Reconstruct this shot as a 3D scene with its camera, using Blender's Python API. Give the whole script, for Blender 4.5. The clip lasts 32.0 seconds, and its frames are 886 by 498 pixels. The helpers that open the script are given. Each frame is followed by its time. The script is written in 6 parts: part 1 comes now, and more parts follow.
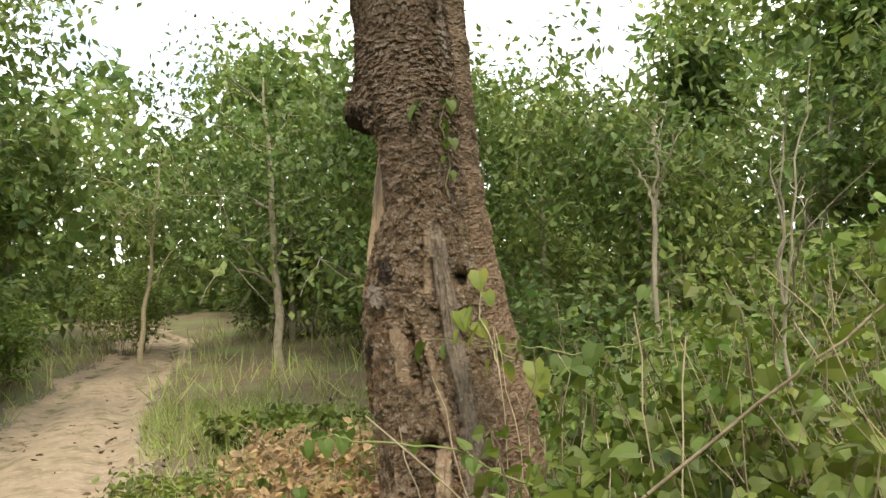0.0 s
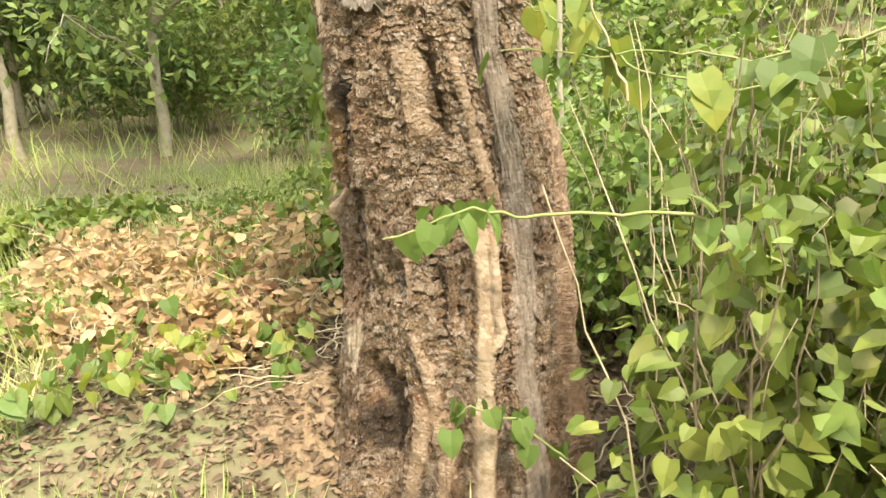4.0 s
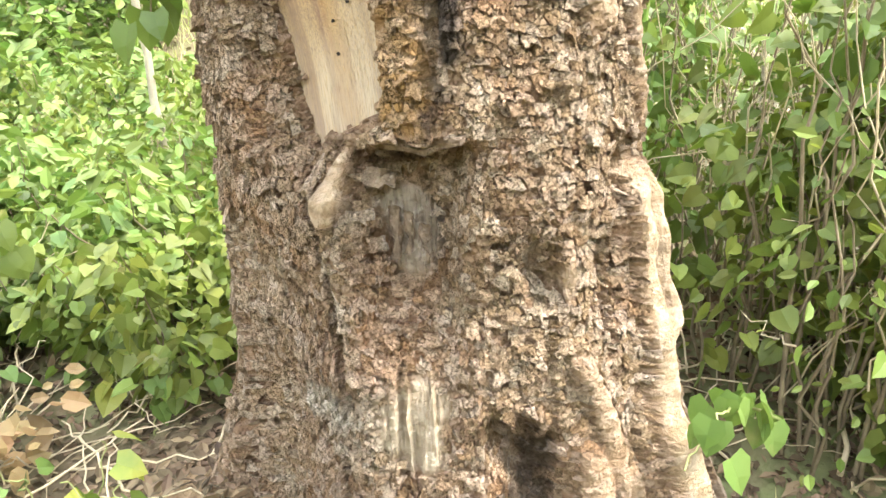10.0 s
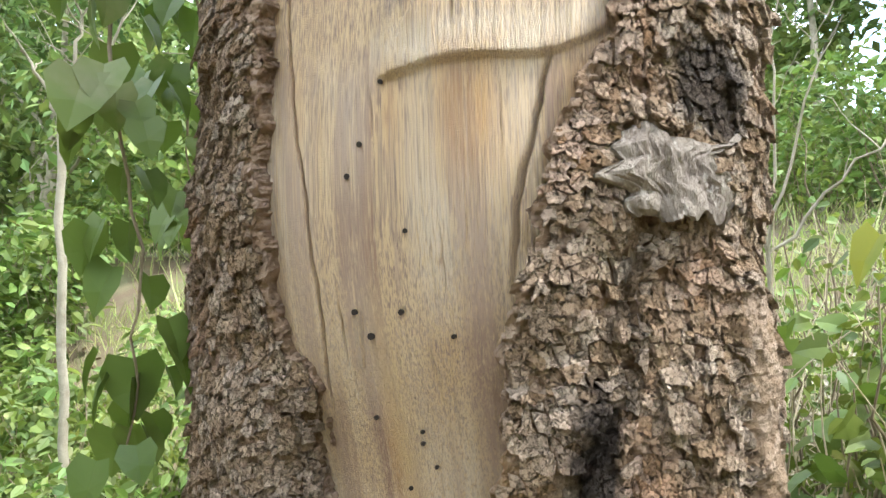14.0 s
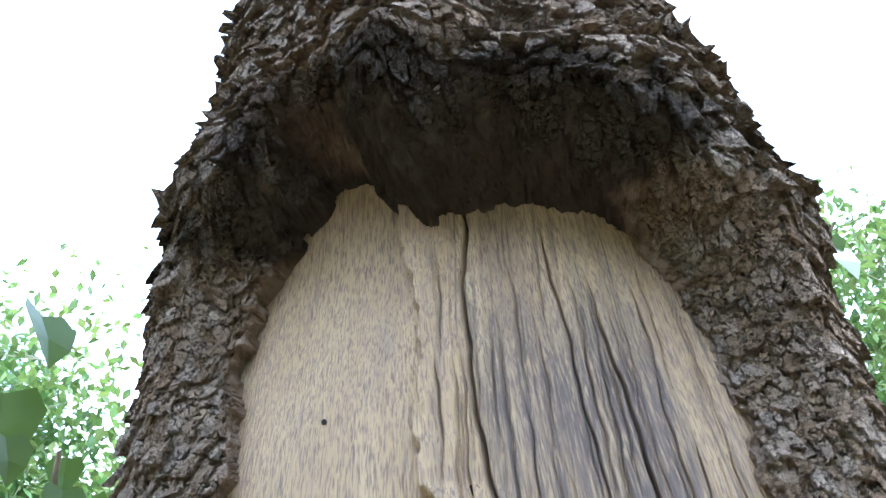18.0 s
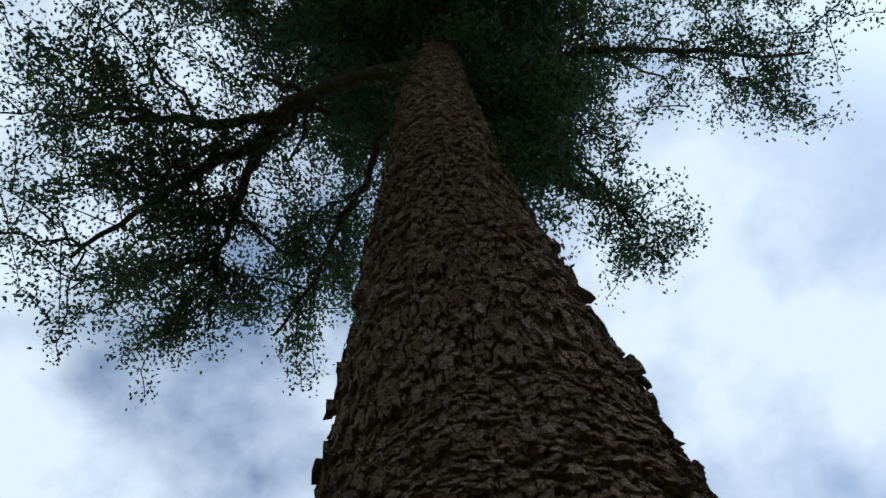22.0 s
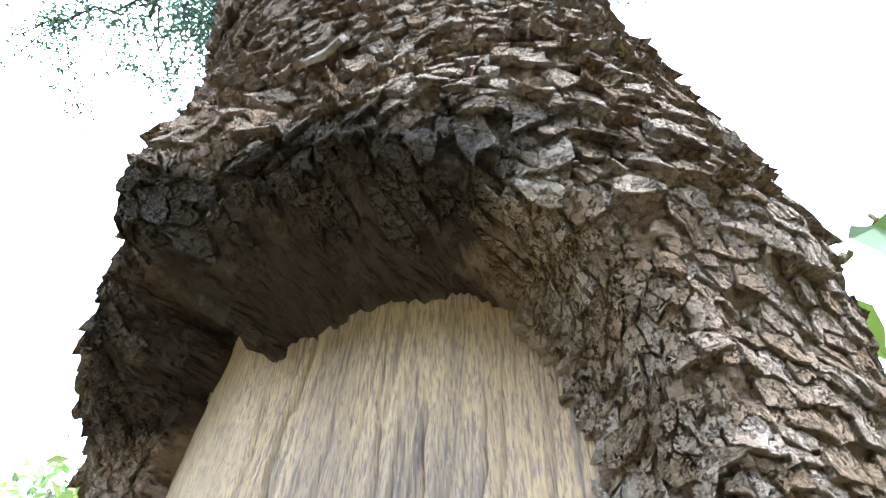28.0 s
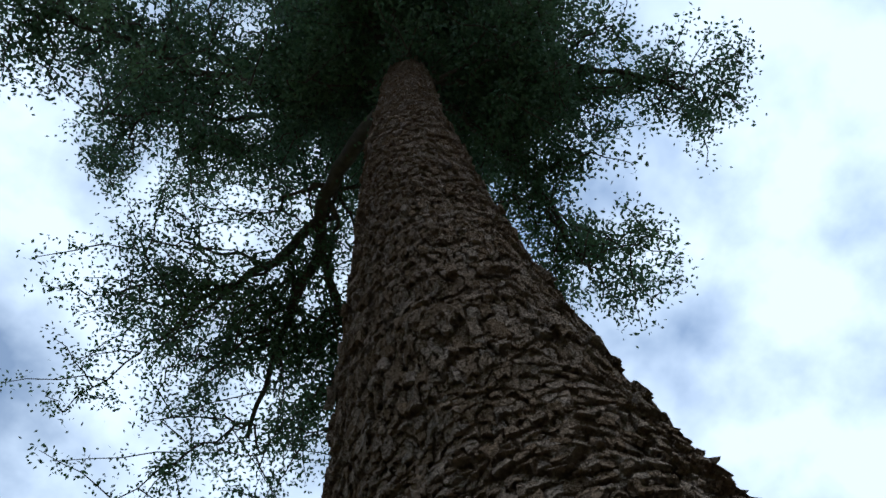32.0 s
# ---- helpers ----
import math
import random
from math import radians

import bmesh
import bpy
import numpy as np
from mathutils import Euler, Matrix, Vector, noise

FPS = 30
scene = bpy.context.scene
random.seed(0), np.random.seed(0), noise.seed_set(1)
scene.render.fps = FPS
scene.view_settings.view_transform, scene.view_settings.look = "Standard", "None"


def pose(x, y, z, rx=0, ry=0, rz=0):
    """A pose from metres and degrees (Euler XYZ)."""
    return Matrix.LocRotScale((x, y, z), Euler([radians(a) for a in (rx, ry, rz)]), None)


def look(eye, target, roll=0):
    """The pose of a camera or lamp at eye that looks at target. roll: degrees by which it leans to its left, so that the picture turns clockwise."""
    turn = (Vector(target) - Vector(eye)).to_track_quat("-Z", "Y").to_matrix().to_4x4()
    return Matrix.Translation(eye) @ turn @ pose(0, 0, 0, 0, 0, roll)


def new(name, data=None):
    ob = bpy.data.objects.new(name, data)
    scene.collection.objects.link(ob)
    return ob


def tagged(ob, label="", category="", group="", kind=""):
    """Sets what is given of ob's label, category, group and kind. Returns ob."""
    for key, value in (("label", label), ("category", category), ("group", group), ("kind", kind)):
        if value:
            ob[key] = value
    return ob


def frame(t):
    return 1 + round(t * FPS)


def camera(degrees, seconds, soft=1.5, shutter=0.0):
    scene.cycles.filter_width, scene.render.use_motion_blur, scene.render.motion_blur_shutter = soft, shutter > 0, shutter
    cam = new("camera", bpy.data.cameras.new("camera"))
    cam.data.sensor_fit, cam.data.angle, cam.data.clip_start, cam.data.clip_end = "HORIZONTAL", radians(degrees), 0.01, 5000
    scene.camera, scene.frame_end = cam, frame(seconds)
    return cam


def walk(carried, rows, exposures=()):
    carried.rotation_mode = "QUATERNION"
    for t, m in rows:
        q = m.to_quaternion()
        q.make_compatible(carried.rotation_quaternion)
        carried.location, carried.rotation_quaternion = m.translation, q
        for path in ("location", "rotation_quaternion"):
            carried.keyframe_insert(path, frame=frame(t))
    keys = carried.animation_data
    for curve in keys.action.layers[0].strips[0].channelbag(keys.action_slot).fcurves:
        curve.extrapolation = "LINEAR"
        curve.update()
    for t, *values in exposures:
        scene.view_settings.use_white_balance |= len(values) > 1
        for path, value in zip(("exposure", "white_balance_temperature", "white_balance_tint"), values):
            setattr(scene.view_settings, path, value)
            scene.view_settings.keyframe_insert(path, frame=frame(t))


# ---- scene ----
import itertools

cam = camera(64.0, 32.0, soft=1.5)
PATH = [
    (0, (0.568, -3.24, 1.74), (0.305, -1.258, 1.799), -1.3),
    (0.5, (0.419, -3.211, 1.704), (0.195, -1.225, 1.629), -1.2),
    (1, (0.327, -3.104, 1.66), (0.088, -1.123, 1.516), -1.2),
    (1.5, (0.213, -2.92, 1.643), (0.089, -0.933, 1.446), -2.1),
    (2, (0.131, -2.846, 1.623), (0.081, -0.878, 1.271), -1.2),
    (2.5, (0.002, -2.681, 1.599), (0.141, -0.725, 1.207), -1.1),
    (3, (-0.155, -2.543, 1.601), (0.138, -0.62, 1.135), -2.5),
    (3.5, (-0.248, -2.376, 1.544), (0.047, -0.475, 0.997), -0.9),
    (4, (-0.354, -2.172, 1.499), (0.038, -0.295, 0.933), -1.8),
    (4.5, (-0.449, -2.076, 1.49), (-0.094, -0.215, 0.85), -1.5),
    (6.5, (-0.837, -1.616, 1.448), (-0.037, 0.044, 0.669), -5.7),
    (7, (-0.904, -1.447, 1.44), (0.024, 0.111, 0.597), -6.1),
    (7.5, (-0.985, -1.296, 1.413), (0.153, 0.144, 0.616), -4.0),
    (8, (-1.1, -1.17, 1.422), (0.12, 0.157, 0.556), -4.9),
    (8.5, (-1.133, -1.049, 1.378), (0.115, 0.273, 0.544), -4.4),
    (9, (-1.119, -0.87, 1.344), (0.265, 0.364, 0.595), -5.2),
    (9.5, (-1.144, -0.735, 1.343), (0.346, 0.38, 0.609), -3.2),
    (10, (-1.168, -0.58, 1.344), (0.467, 0.307, 0.607), -2.6),
    (10.5, (-1.221, -0.436, 1.362), (0.506, 0.201, 0.58), -2.0),
    (11, (-1.242, -0.35, 1.352), (0.516, 0.22, 0.589), -0.7),
    (11.5, (-1.202, -0.327, 1.418), (0.58, 0.283, 0.744), -1.9),
    (12, (-1.184, -0.305, 1.489), (0.676, 0.324, 1.109), -3.4),
    (12.5, (-1.182, -0.326, 1.535), (0.699, 0.345, 1.425), -3.7),
    (13, (-1.159, -0.326, 1.536), (0.693, 0.414, 1.393), -3.1),
    (13.5, (-1.053, -0.284, 1.516), (0.783, 0.508, 1.509), -1.8),
    (15.5, (-0.786, 0.07, 1.732), (1.193, 0.294, 1.918), -2.8),
    (16, (-0.731, 0.057, 1.768), (1.207, 0.308, 2.196), -3.0),
    (16.5, (-0.692, 0.035, 1.805), (1.195, 0.275, 2.423), -3.5),
    (17, (-0.698, 0.008, 1.881), (1.125, 0.321, 2.643), -4.0),
    (17.5, (-0.722, -0.005, 1.924), (0.993, 0.323, 2.899), -4.9),
    (18, (-0.726, -0.003, 1.93), (0.841, 0.29, 3.138), -5.7),
    (18.5, (-0.75, 0.0, 1.951), (0.677, 0.263, 3.328), -6.5),
    (19, (-0.769, -0.007, 1.962), (0.574, 0.248, 3.422), -6.7),
    (19.5, (-0.789, -0.021, 1.974), (0.436, 0.211, 3.538), -7.2),
    (20, (-0.808, -0.035, 1.979), (0.317, 0.162, 3.621), -8.3),
    (20.5, (-0.822, -0.045, 1.986), (0.169, 0.156, 3.712), -7.7),
    (21, (-0.83, -0.062, 1.987), (0.037, 0.133, 3.78), -8.3),
    (21.5, (-0.853, -0.063, 1.99), (-0.068, 0.111, 3.821), -8.6),
    (22, (-0.876, -0.077, 1.993), (-0.177, 0.098, 3.859), -8.0),
    (22.5, (-0.889, -0.103, 2.002), (-0.223, 0.051, 3.881), -9.5),
    (23, (-0.911, -0.123, 2.004), (-0.298, -0.002, 3.903), -11.4),
    (23.5, (-0.914, -0.123, 1.991), (-0.306, 0.007, 3.891), -10.4),
    (24, (-0.911, -0.115, 1.98), (-0.256, 0.016, 3.865), -10.1),
    (24.5, (-0.885, -0.122, 1.98), (-0.164, 0.037, 3.839), -8.1),
    (25, (-0.807, -0.123, 1.969), (0.154, 0.11, 3.708), -4.3),
    (25.5, (-0.735, -0.145, 1.94), (0.453, 0.073, 3.534), -4.2),
    (27.5, (-0.464, -0.282, 1.983), (0.878, 0.469, 3.262), -3.3),
    (28, (-0.465, -0.333, 2.021), (0.632, 0.581, 3.422), -2.1),
    (28.5, (-0.487, -0.419, 2.05), (0.332, 0.552, 3.595), -6.7),
    (29, (-0.515, -0.449, 2.057), (0.174, 0.44, 3.711), -9.4),
    (29.5, (-0.513, -0.453, 2.052), (0.086, 0.347, 3.784), -11.0),
    (30, (-0.523, -0.482, 2.055), (0.005, 0.228, 3.849), -13.0),
    (30.5, (-0.539, -0.495, 2.06), (-0.044, 0.136, 3.893), -13.4),
    (31, (-0.559, -0.492, 2.061), (-0.078, 0.038, 3.929), -14.5),
    (31.5, (-0.574, -0.491, 2.062), (-0.122, -0.013, 3.951), -14.1),
    (32, (-0.586, -0.495, 2.056), (-0.13, -0.025, 3.946), -13.8),
]
EXPOSURES = [(0, 0.15, 7000, 9), (1.0, 0.85, 7000, 9), (2.5, 1.15, 7000, 9), (4.0, 1.42, 7250, 9), (7.0, 1.65, 7050, 9), (9.0, 2.05, 6500, 9), (11.0, 2.25, 6300, 9), (12.3, 2.1, 6150, 10), (13.5, 1.5, 6000, 10), (15.5, 1.3, 4950, 10), (16.6, 1.5, 4400, 11), (17.6, 1.65, 4300, 11), (18.1, 1.45, 4900, 10), (18.5, 0.6, 5000, 10), (19.0, -0.35, 5200, 8), (20.0, -1.2, 5400, 7), (21.5, -1.45, 5400, 7), (25.3, -1.45, 5400, 7), (27.4, 2.2, 5000, 9), (28.1, 2.2, 5000, 9), (28.7, -0.3, 5200, 8), (29.5, -1.05, 5200, 7), (32.0, -1.2, 5200, 7)]
walk(cam, [(t, look(eye, target, roll)) for t, eye, target, roll in PATH], EXPOSURES)

# ---- light ----
SUN_ELEVATION, SUN_AZIMUTH = radians(56), radians(168)
world = bpy.data.worlds.new("sky")
scene.world = world
world.use_nodes = True
wn, wl = world.node_tree.nodes, world.node_tree.links
wn.clear()
w_out = wn.new("ShaderNodeOutputWorld")
w_bg = wn.new("ShaderNodeBackground")
w_sky = wn.new("ShaderNodeTexSky")
w_sky.sky_type = "NISHITA"
w_sky.sun_disc = False
w_sky.sun_elevation = SUN_ELEVATION
w_sky.sun_rotation = SUN_AZIMUTH
w_tc = wn.new("ShaderNodeTexCoord")
w_map = wn.new("ShaderNodeMapping")
w_map.inputs["Scale"].default_value = (1.6, 1.6, 2.2)
w_map.inputs["Location"].default_value = (0.35, 0.1, 0.0)
w_noise = wn.new("ShaderNodeTexNoise")
w_noise.inputs["Scale"].default_value = 2.1
w_noise.inputs["Detail"].default_value = 6.0
w_noise.inputs["Roughness"].default_value = 0.52
w_ramp = wn.new("ShaderNodeValToRGB")
w_ramp.color_ramp.elements[0].position = 0.36
w_ramp.color_ramp.elements[0].color = (0.22, 0.22, 0.22, 1)
w_ramp.color_ramp.elements[1].position = 0.58
w_mix = wn.new("ShaderNodeMix")
w_mix.data_type = "RGBA"
w_gain = wn.new("ShaderNodeMix")
w_gain.data_type = "RGBA"
w_gain.blend_type = "MULTIPLY"
w_gain.inputs[0].default_value = 1.0
w_gain.inputs[7].default_value = (2.6, 2.9, 2.8, 1)
wl.new(w_tc.outputs["Generated"], w_map.inputs["Vector"])
wl.new(w_map.outputs["Vector"], w_noise.inputs["Vector"])
wl.new(w_noise.outputs["Fac"], w_ramp.inputs["Fac"])
wl.new(w_sky.outputs["Color"], w_gain.inputs[6])
wl.new(w_ramp.outputs["Color"], w_mix.inputs[0])
wl.new(w_gain.outputs[2], w_mix.inputs[6])
w_mix.inputs[7].default_value = (24.0, 24.5, 24.5, 1)
wl.new(w_mix.outputs[2], w_bg.inputs["Color"])
w_bg.inputs["Strength"].default_value = 0.10
wl.new(w_bg.outputs["Background"], w_out.inputs["Surface"])

sun = new("sun", bpy.data.lights.new("sun", "SUN"))
sun.data.energy, sun.data.angle, sun.data.color = 2.8, radians(9), (1.0, 0.94, 0.83)
sun_way = Vector((math.sin(SUN_AZIMUTH) * math.cos(SUN_ELEVATION), math.cos(SUN_AZIMUTH) * math.cos(SUN_ELEVATION), math.sin(SUN_ELEVATION)))
sun.matrix_world = look(sun_way * 30, (0, 0, 0))


# ---- materials ----
def material(name, base, rough=0.85, spread=(), scale=20.0, bump=0.3, bump_scale=60.0, stretch=(1, 1, 1), island=0.0, spec=0.3, fine=None, trans=0.0, attr=None, cell=0.0, crackle=0.0, attr_grain=0.0):
    """Principled surface: base colour mixed towards the spread colours by noise, a fine relief, and a shade that varies from piece to piece."""
    m = bpy.data.materials.new(name)
    m.use_nodes = True
    n, l = m.node_tree.nodes, m.node_tree.links
    p = n["Principled BSDF"]
    p.inputs["Roughness"].default_value = rough
    p.inputs["Specular IOR Level"].default_value = spec
    tc = n.new("ShaderNodeTexCoord")
    mp = n.new("ShaderNodeMapping")
    mp.inputs["Scale"].default_value = stretch
    l.new(tc.outputs["Object"], mp.inputs["Vector"])
    colour = None
    value = (*base, 1)
    for k, (c, lo, hi, s) in enumerate(spread):
        no = n.new("ShaderNodeTexNoise")
        no.inputs["Scale"].default_value = scale * s
        no.inputs["Detail"].default_value = 5.0 if s < 10 else 1.5
        no.inputs["Roughness"].default_value = 0.6
        l.new(mp.outputs["Vector"], no.inputs["Vector"])
        ra = n.new("ShaderNodeMapRange")
        ra.inputs["From Min"].default_value, ra.inputs["From Max"].default_value = lo, hi
        l.new(no.outputs["Fac"], ra.inputs["Value"])
        mx = n.new("ShaderNodeMix")
        mx.data_type = "RGBA"
        l.new(ra.outputs["Result"], mx.inputs[0])
        if colour is None:
            mx.inputs[6].default_value = value
        else:
            l.new(colour, mx.inputs[6])
        mx.inputs[7].default_value = (*c, 1)
        colour = mx.outputs[2]
    if attr:
        at = n.new("ShaderNodeAttribute")
        at.attribute_name = attr
        mx = n.new("ShaderNodeMix")
        mx.data_type = "RGBA"
        if attr_grain:
            gn = n.new("ShaderNodeTexNoise")
            gn.inputs["Scale"].default_value = attr_grain
            gn.inputs["Detail"].default_value = 4.0
            l.new(mp.outputs["Vector"], gn.inputs["Vector"])
            gr = n.new("ShaderNodeMapRange")
            gr.inputs["From Min"].default_value, gr.inputs["From Max"].default_value = 0.26, 0.52
            l.new(gn.outputs["Fac"], gr.inputs["Value"])
            gm2 = n.new("ShaderNodeMath")
            gm2.operation = "MULTIPLY"
            l.new(at.outputs["Alpha"], gm2.inputs[0])
            l.new(gr.outputs["Result"], gm2.inputs[1])
            l.new(gm2.outputs["Value"], mx.inputs[0])
        else:
            l.new(at.outputs["Alpha"], mx.inputs[0])
        if colour is None:
            mx.inputs[6].default_value = value
        else:
            l.new(colour, mx.inputs[6])
        l.new(at.outputs["Color"], mx.inputs[7])
        colour = mx.outputs[2]
    if island:
        ge = n.new("ShaderNodeNewGeometry")
        hs = n.new("ShaderNodeHueSaturation")
        ra = n.new("ShaderNodeMapRange")
        ra.inputs["To Min"].default_value, ra.inputs["To Max"].default_value = 1 - island, 1 + island
        l.new(ge.outputs["Random Per Island"], ra.inputs["Value"])
        l.new(ra.outputs["Result"], hs.inputs["Value"])
        wn2 = n.new("ShaderNodeTexWhiteNoise")
        wn2.noise_dimensions = "1D"
        l.new(ge.outputs["Random Per Island"], wn2.inputs["W"])
        rh = n.new("ShaderNodeMapRange")
        rh.inputs["To Min"].default_value, rh.inputs["To Max"].default_value = 0.5 - (0.07 if base[1] > base[0] else 0.02) * island, 0.5 + 0.03 * island
        l.new(wn2.outputs["Value"], rh.inputs["Value"])
        l.new(rh.outputs["Result"], hs.inputs["Hue"])
        if colour is None:
            hs.inputs["Color"].default_value = value
        else:
            l.new(colour, hs.inputs["Color"])
        colour = hs.outputs["Color"]
    if cell:
        ca = n.new("ShaderNodeAttribute")
        ca.attribute_name = "cell"
        hs = n.new("ShaderNodeHueSaturation")
        ra = n.new("ShaderNodeMapRange")
        ra.inputs["To Min"].default_value, ra.inputs["To Max"].default_value = 1 - cell, 1 + cell
        l.new(ca.outputs["Fac"], ra.inputs["Value"])
        l.new(ra.outputs["Result"], hs.inputs["Value"])
        rs = n.new("ShaderNodeMapRange")
        rs.inputs["To Min"].default_value, rs.inputs["To Max"].default_value = 1.1, 0.75
        l.new(ca.outputs["Fac"], rs.inputs["Value"])
        l.new(rs.outputs["Result"], hs.inputs["Saturation"])
        l.new(colour, hs.inputs["Color"])
        colour = hs.outputs["Color"]
    if colour is None:
        p.inputs["Base Color"].default_value = value
    else:
        l.new(colour, p.inputs["Base Color"])
    if bump:
        nb = n.new("ShaderNodeTexNoise")
        nb.inputs["Scale"].default_value = bump_scale
        nb.inputs["Detail"].default_value = 6.0
        nb.inputs["Roughness"].default_value = 0.65
        l.new(mp.outputs["Vector"], nb.inputs["Vector"])
        bu = n.new("ShaderNodeBump")
        bu.inputs["Strength"].default_value = bump
        bu.inputs["Distance"].default_value = 0.02
        l.new(nb.outputs["Fac"], bu.inputs["Height"])
        l.new(bu.outputs["Normal"], p.inputs["Normal"])
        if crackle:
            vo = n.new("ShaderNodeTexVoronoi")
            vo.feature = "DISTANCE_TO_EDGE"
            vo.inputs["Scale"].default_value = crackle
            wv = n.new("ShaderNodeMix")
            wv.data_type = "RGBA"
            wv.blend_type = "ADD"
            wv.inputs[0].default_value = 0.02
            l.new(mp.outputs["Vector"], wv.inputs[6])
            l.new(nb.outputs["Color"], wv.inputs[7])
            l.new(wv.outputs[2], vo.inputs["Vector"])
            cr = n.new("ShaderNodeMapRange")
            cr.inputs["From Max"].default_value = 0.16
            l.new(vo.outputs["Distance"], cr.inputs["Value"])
            b2 = n.new("ShaderNodeBump")
            b2.inputs["Strength"].default_value = 1.0
            b2.inputs["Distance"].default_value = 0.006
            l.new(cr.outputs["Result"], b2.inputs["Height"])
            l.new(bu.outputs["Normal"], b2.inputs["Normal"])
            l.new(b2.outputs["Normal"], p.inputs["Normal"])
            # base colour darkened along the crackle lines, down to 0.55 of its value
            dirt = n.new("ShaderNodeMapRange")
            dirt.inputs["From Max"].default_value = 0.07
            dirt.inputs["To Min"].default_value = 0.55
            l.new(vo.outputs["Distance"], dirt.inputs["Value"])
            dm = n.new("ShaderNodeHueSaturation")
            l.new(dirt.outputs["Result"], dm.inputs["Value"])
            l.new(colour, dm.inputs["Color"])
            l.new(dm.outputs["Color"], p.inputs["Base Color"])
    if trans:
        tr = n.new("ShaderNodeBsdfTranslucent")
        ms = n.new("ShaderNodeMixShader")
        ms.inputs["Fac"].default_value = trans
        if colour is None:
            tr.inputs["Color"].default_value = value
        else:
            gm = n.new("ShaderNodeHueSaturation")
            gm.inputs["Value"].default_value = 1.5
            gm.inputs["Saturation"].default_value = 1.1
            l.new(colour, gm.inputs["Color"])
            l.new(gm.outputs["Color"], tr.inputs["Color"])
        l.new(p.outputs["BSDF"], ms.inputs[1])
        l.new(tr.outputs["BSDF"], ms.inputs[2])
        l.new(ms.outputs["Shader"], n["Material Output"].inputs["Surface"])
    return m


BARK = material("inner_bark", (0.31, 0.205, 0.13), 0.97, [((0.19, 0.12, 0.075), 0.44, 0.6, 1.4), ((0.33, 0.22, 0.14), 0.52, 0.72, 0.4)], 30, 0.8, 120, spec=0.03, attr="stain_shade", cell=0.3)
PLATE = material("bark_plate", (0.43, 0.305, 0.20), 1.0, [((0.30, 0.205, 0.13), 0.44, 0.6, 1.4), ((0.50, 0.385, 0.265), 0.52, 0.72, 0.5), ((0.42, 0.255, 0.155), 0.55, 0.7, 0.15), ((0.17, 0.11, 0.075), 0.59, 0.69, 4.0)], 30, 0.9, 190, spec=0.01, attr="stain_shade", cell=0.25, crackle=95)
PLATE_DARK = material("torn_bark", (0.27, 0.20, 0.145), 0.95, [((0.15, 0.11, 0.08), 0.42, 0.6, 1.0), ((0.38, 0.30, 0.23), 0.55, 0.7, 2.0)], 40, 0.9, 110, spec=0.05)
WOOD = material("bare_wood", (0.52, 0.365, 0.205), 0.8, [((0.59, 0.43, 0.25), 0.45, 0.65, 0.5), ((0.54, 0.37, 0.20), 0.56, 0.72, 0.22), ((0.46, 0.33, 0.22), 0.54, 0.68, 2.2), ((0.38, 0.27, 0.195), 0.54, 0.66, 13.0), ((0.26, 0.18, 0.14), 0.60, 0.66, 7.0), ((0.29, 0.20, 0.145), 0.50, 0.66, 19.0)], 9, 0.6, 110, stretch=(4, 4, 0.028), attr="stain_shade", attr_grain=95)
CRACK = material("dark_crack", (0.02, 0.014, 0.01), 0.95, bump=0)
PALE = material("pale_dead_bark", (0.26, 0.215, 0.17), 0.95, [((0.16, 0.125, 0.10), 0.42, 0.6, 1.0), ((0.40, 0.35, 0.29), 0.56, 0.7, 2.0)], 40, 0.7, 90, stretch=(1, 1, 0.4))
LEAF = material("shrub_leaf", (0.105, 0.152, 0.030), 0.5, [((0.185, 0.222, 0.050), 0.45, 0.7, 1.0), ((0.24, 0.23, 0.10), 0.60, 0.75, 3.0)], 1.2, 0.0, island=0.4, trans=0.26, spec=0.35)
LEAF_PALE = material("pale_shrub_leaf", (0.125, 0.195, 0.045), 0.5, [((0.20, 0.265, 0.07), 0.45, 0.7, 1.0), ((0.30, 0.27, 0.11), 0.62, 0.75, 3.0)], 1.5, 0.0, island=0.4, trans=0.28, spec=0.35)
LEAF_YELLOW = material("yellowing_leaf", (0.33, 0.33, 0.07), 0.5, [((0.22, 0.29, 0.07), 0.45, 0.65, 1.0)], 6, 0.0, island=0.3, trans=0.4, spec=0.4)
LEAF_FOREST = material("forest_leaf", (0.105, 0.165, 0.048), 0.55, [((0.21, 0.27, 0.08), 0.42, 0.62, 1.0), ((0.045, 0.08, 0.028), 0.55, 0.75, 0.5)], 0.35, 0.0, island=0.45, trans=0.28, spec=0.3)
LEAF_CROWN = material("crown_leaf", (0.062, 0.105, 0.058), 0.55, [((0.095, 0.15, 0.07), 0.45, 0.7, 1.0)], 0.8, 0.0, island=0.35, trans=0.25, spec=0.3)
LEAF_DEAD = material("dead_leaf", (0.36, 0.245, 0.13), 0.75, [((0.46, 0.35, 0.21), 0.45, 0.7, 1.0), ((0.26, 0.15, 0.09), 0.55, 0.75, 0.6)], 3, 0.0, island=0.5, trans=0.25, spec=0.2)
WITHERED = material("withered_leaf", (0.50, 0.45, 0.36), 0.85, [((0.36, 0.30, 0.22), 0.45, 0.7, 1.0)], 4, 0.0, island=0.3, trans=0.15, spec=0.1)
LITTER = material("leaf_litter_leaf", (0.155, 0.108, 0.068), 0.85, [((0.21, 0.155, 0.10), 0.45, 0.7, 1.0), ((0.11, 0.072, 0.046), 0.48, 0.68, 0.6)], 3, 0.0, island=0.65, spec=0.2)
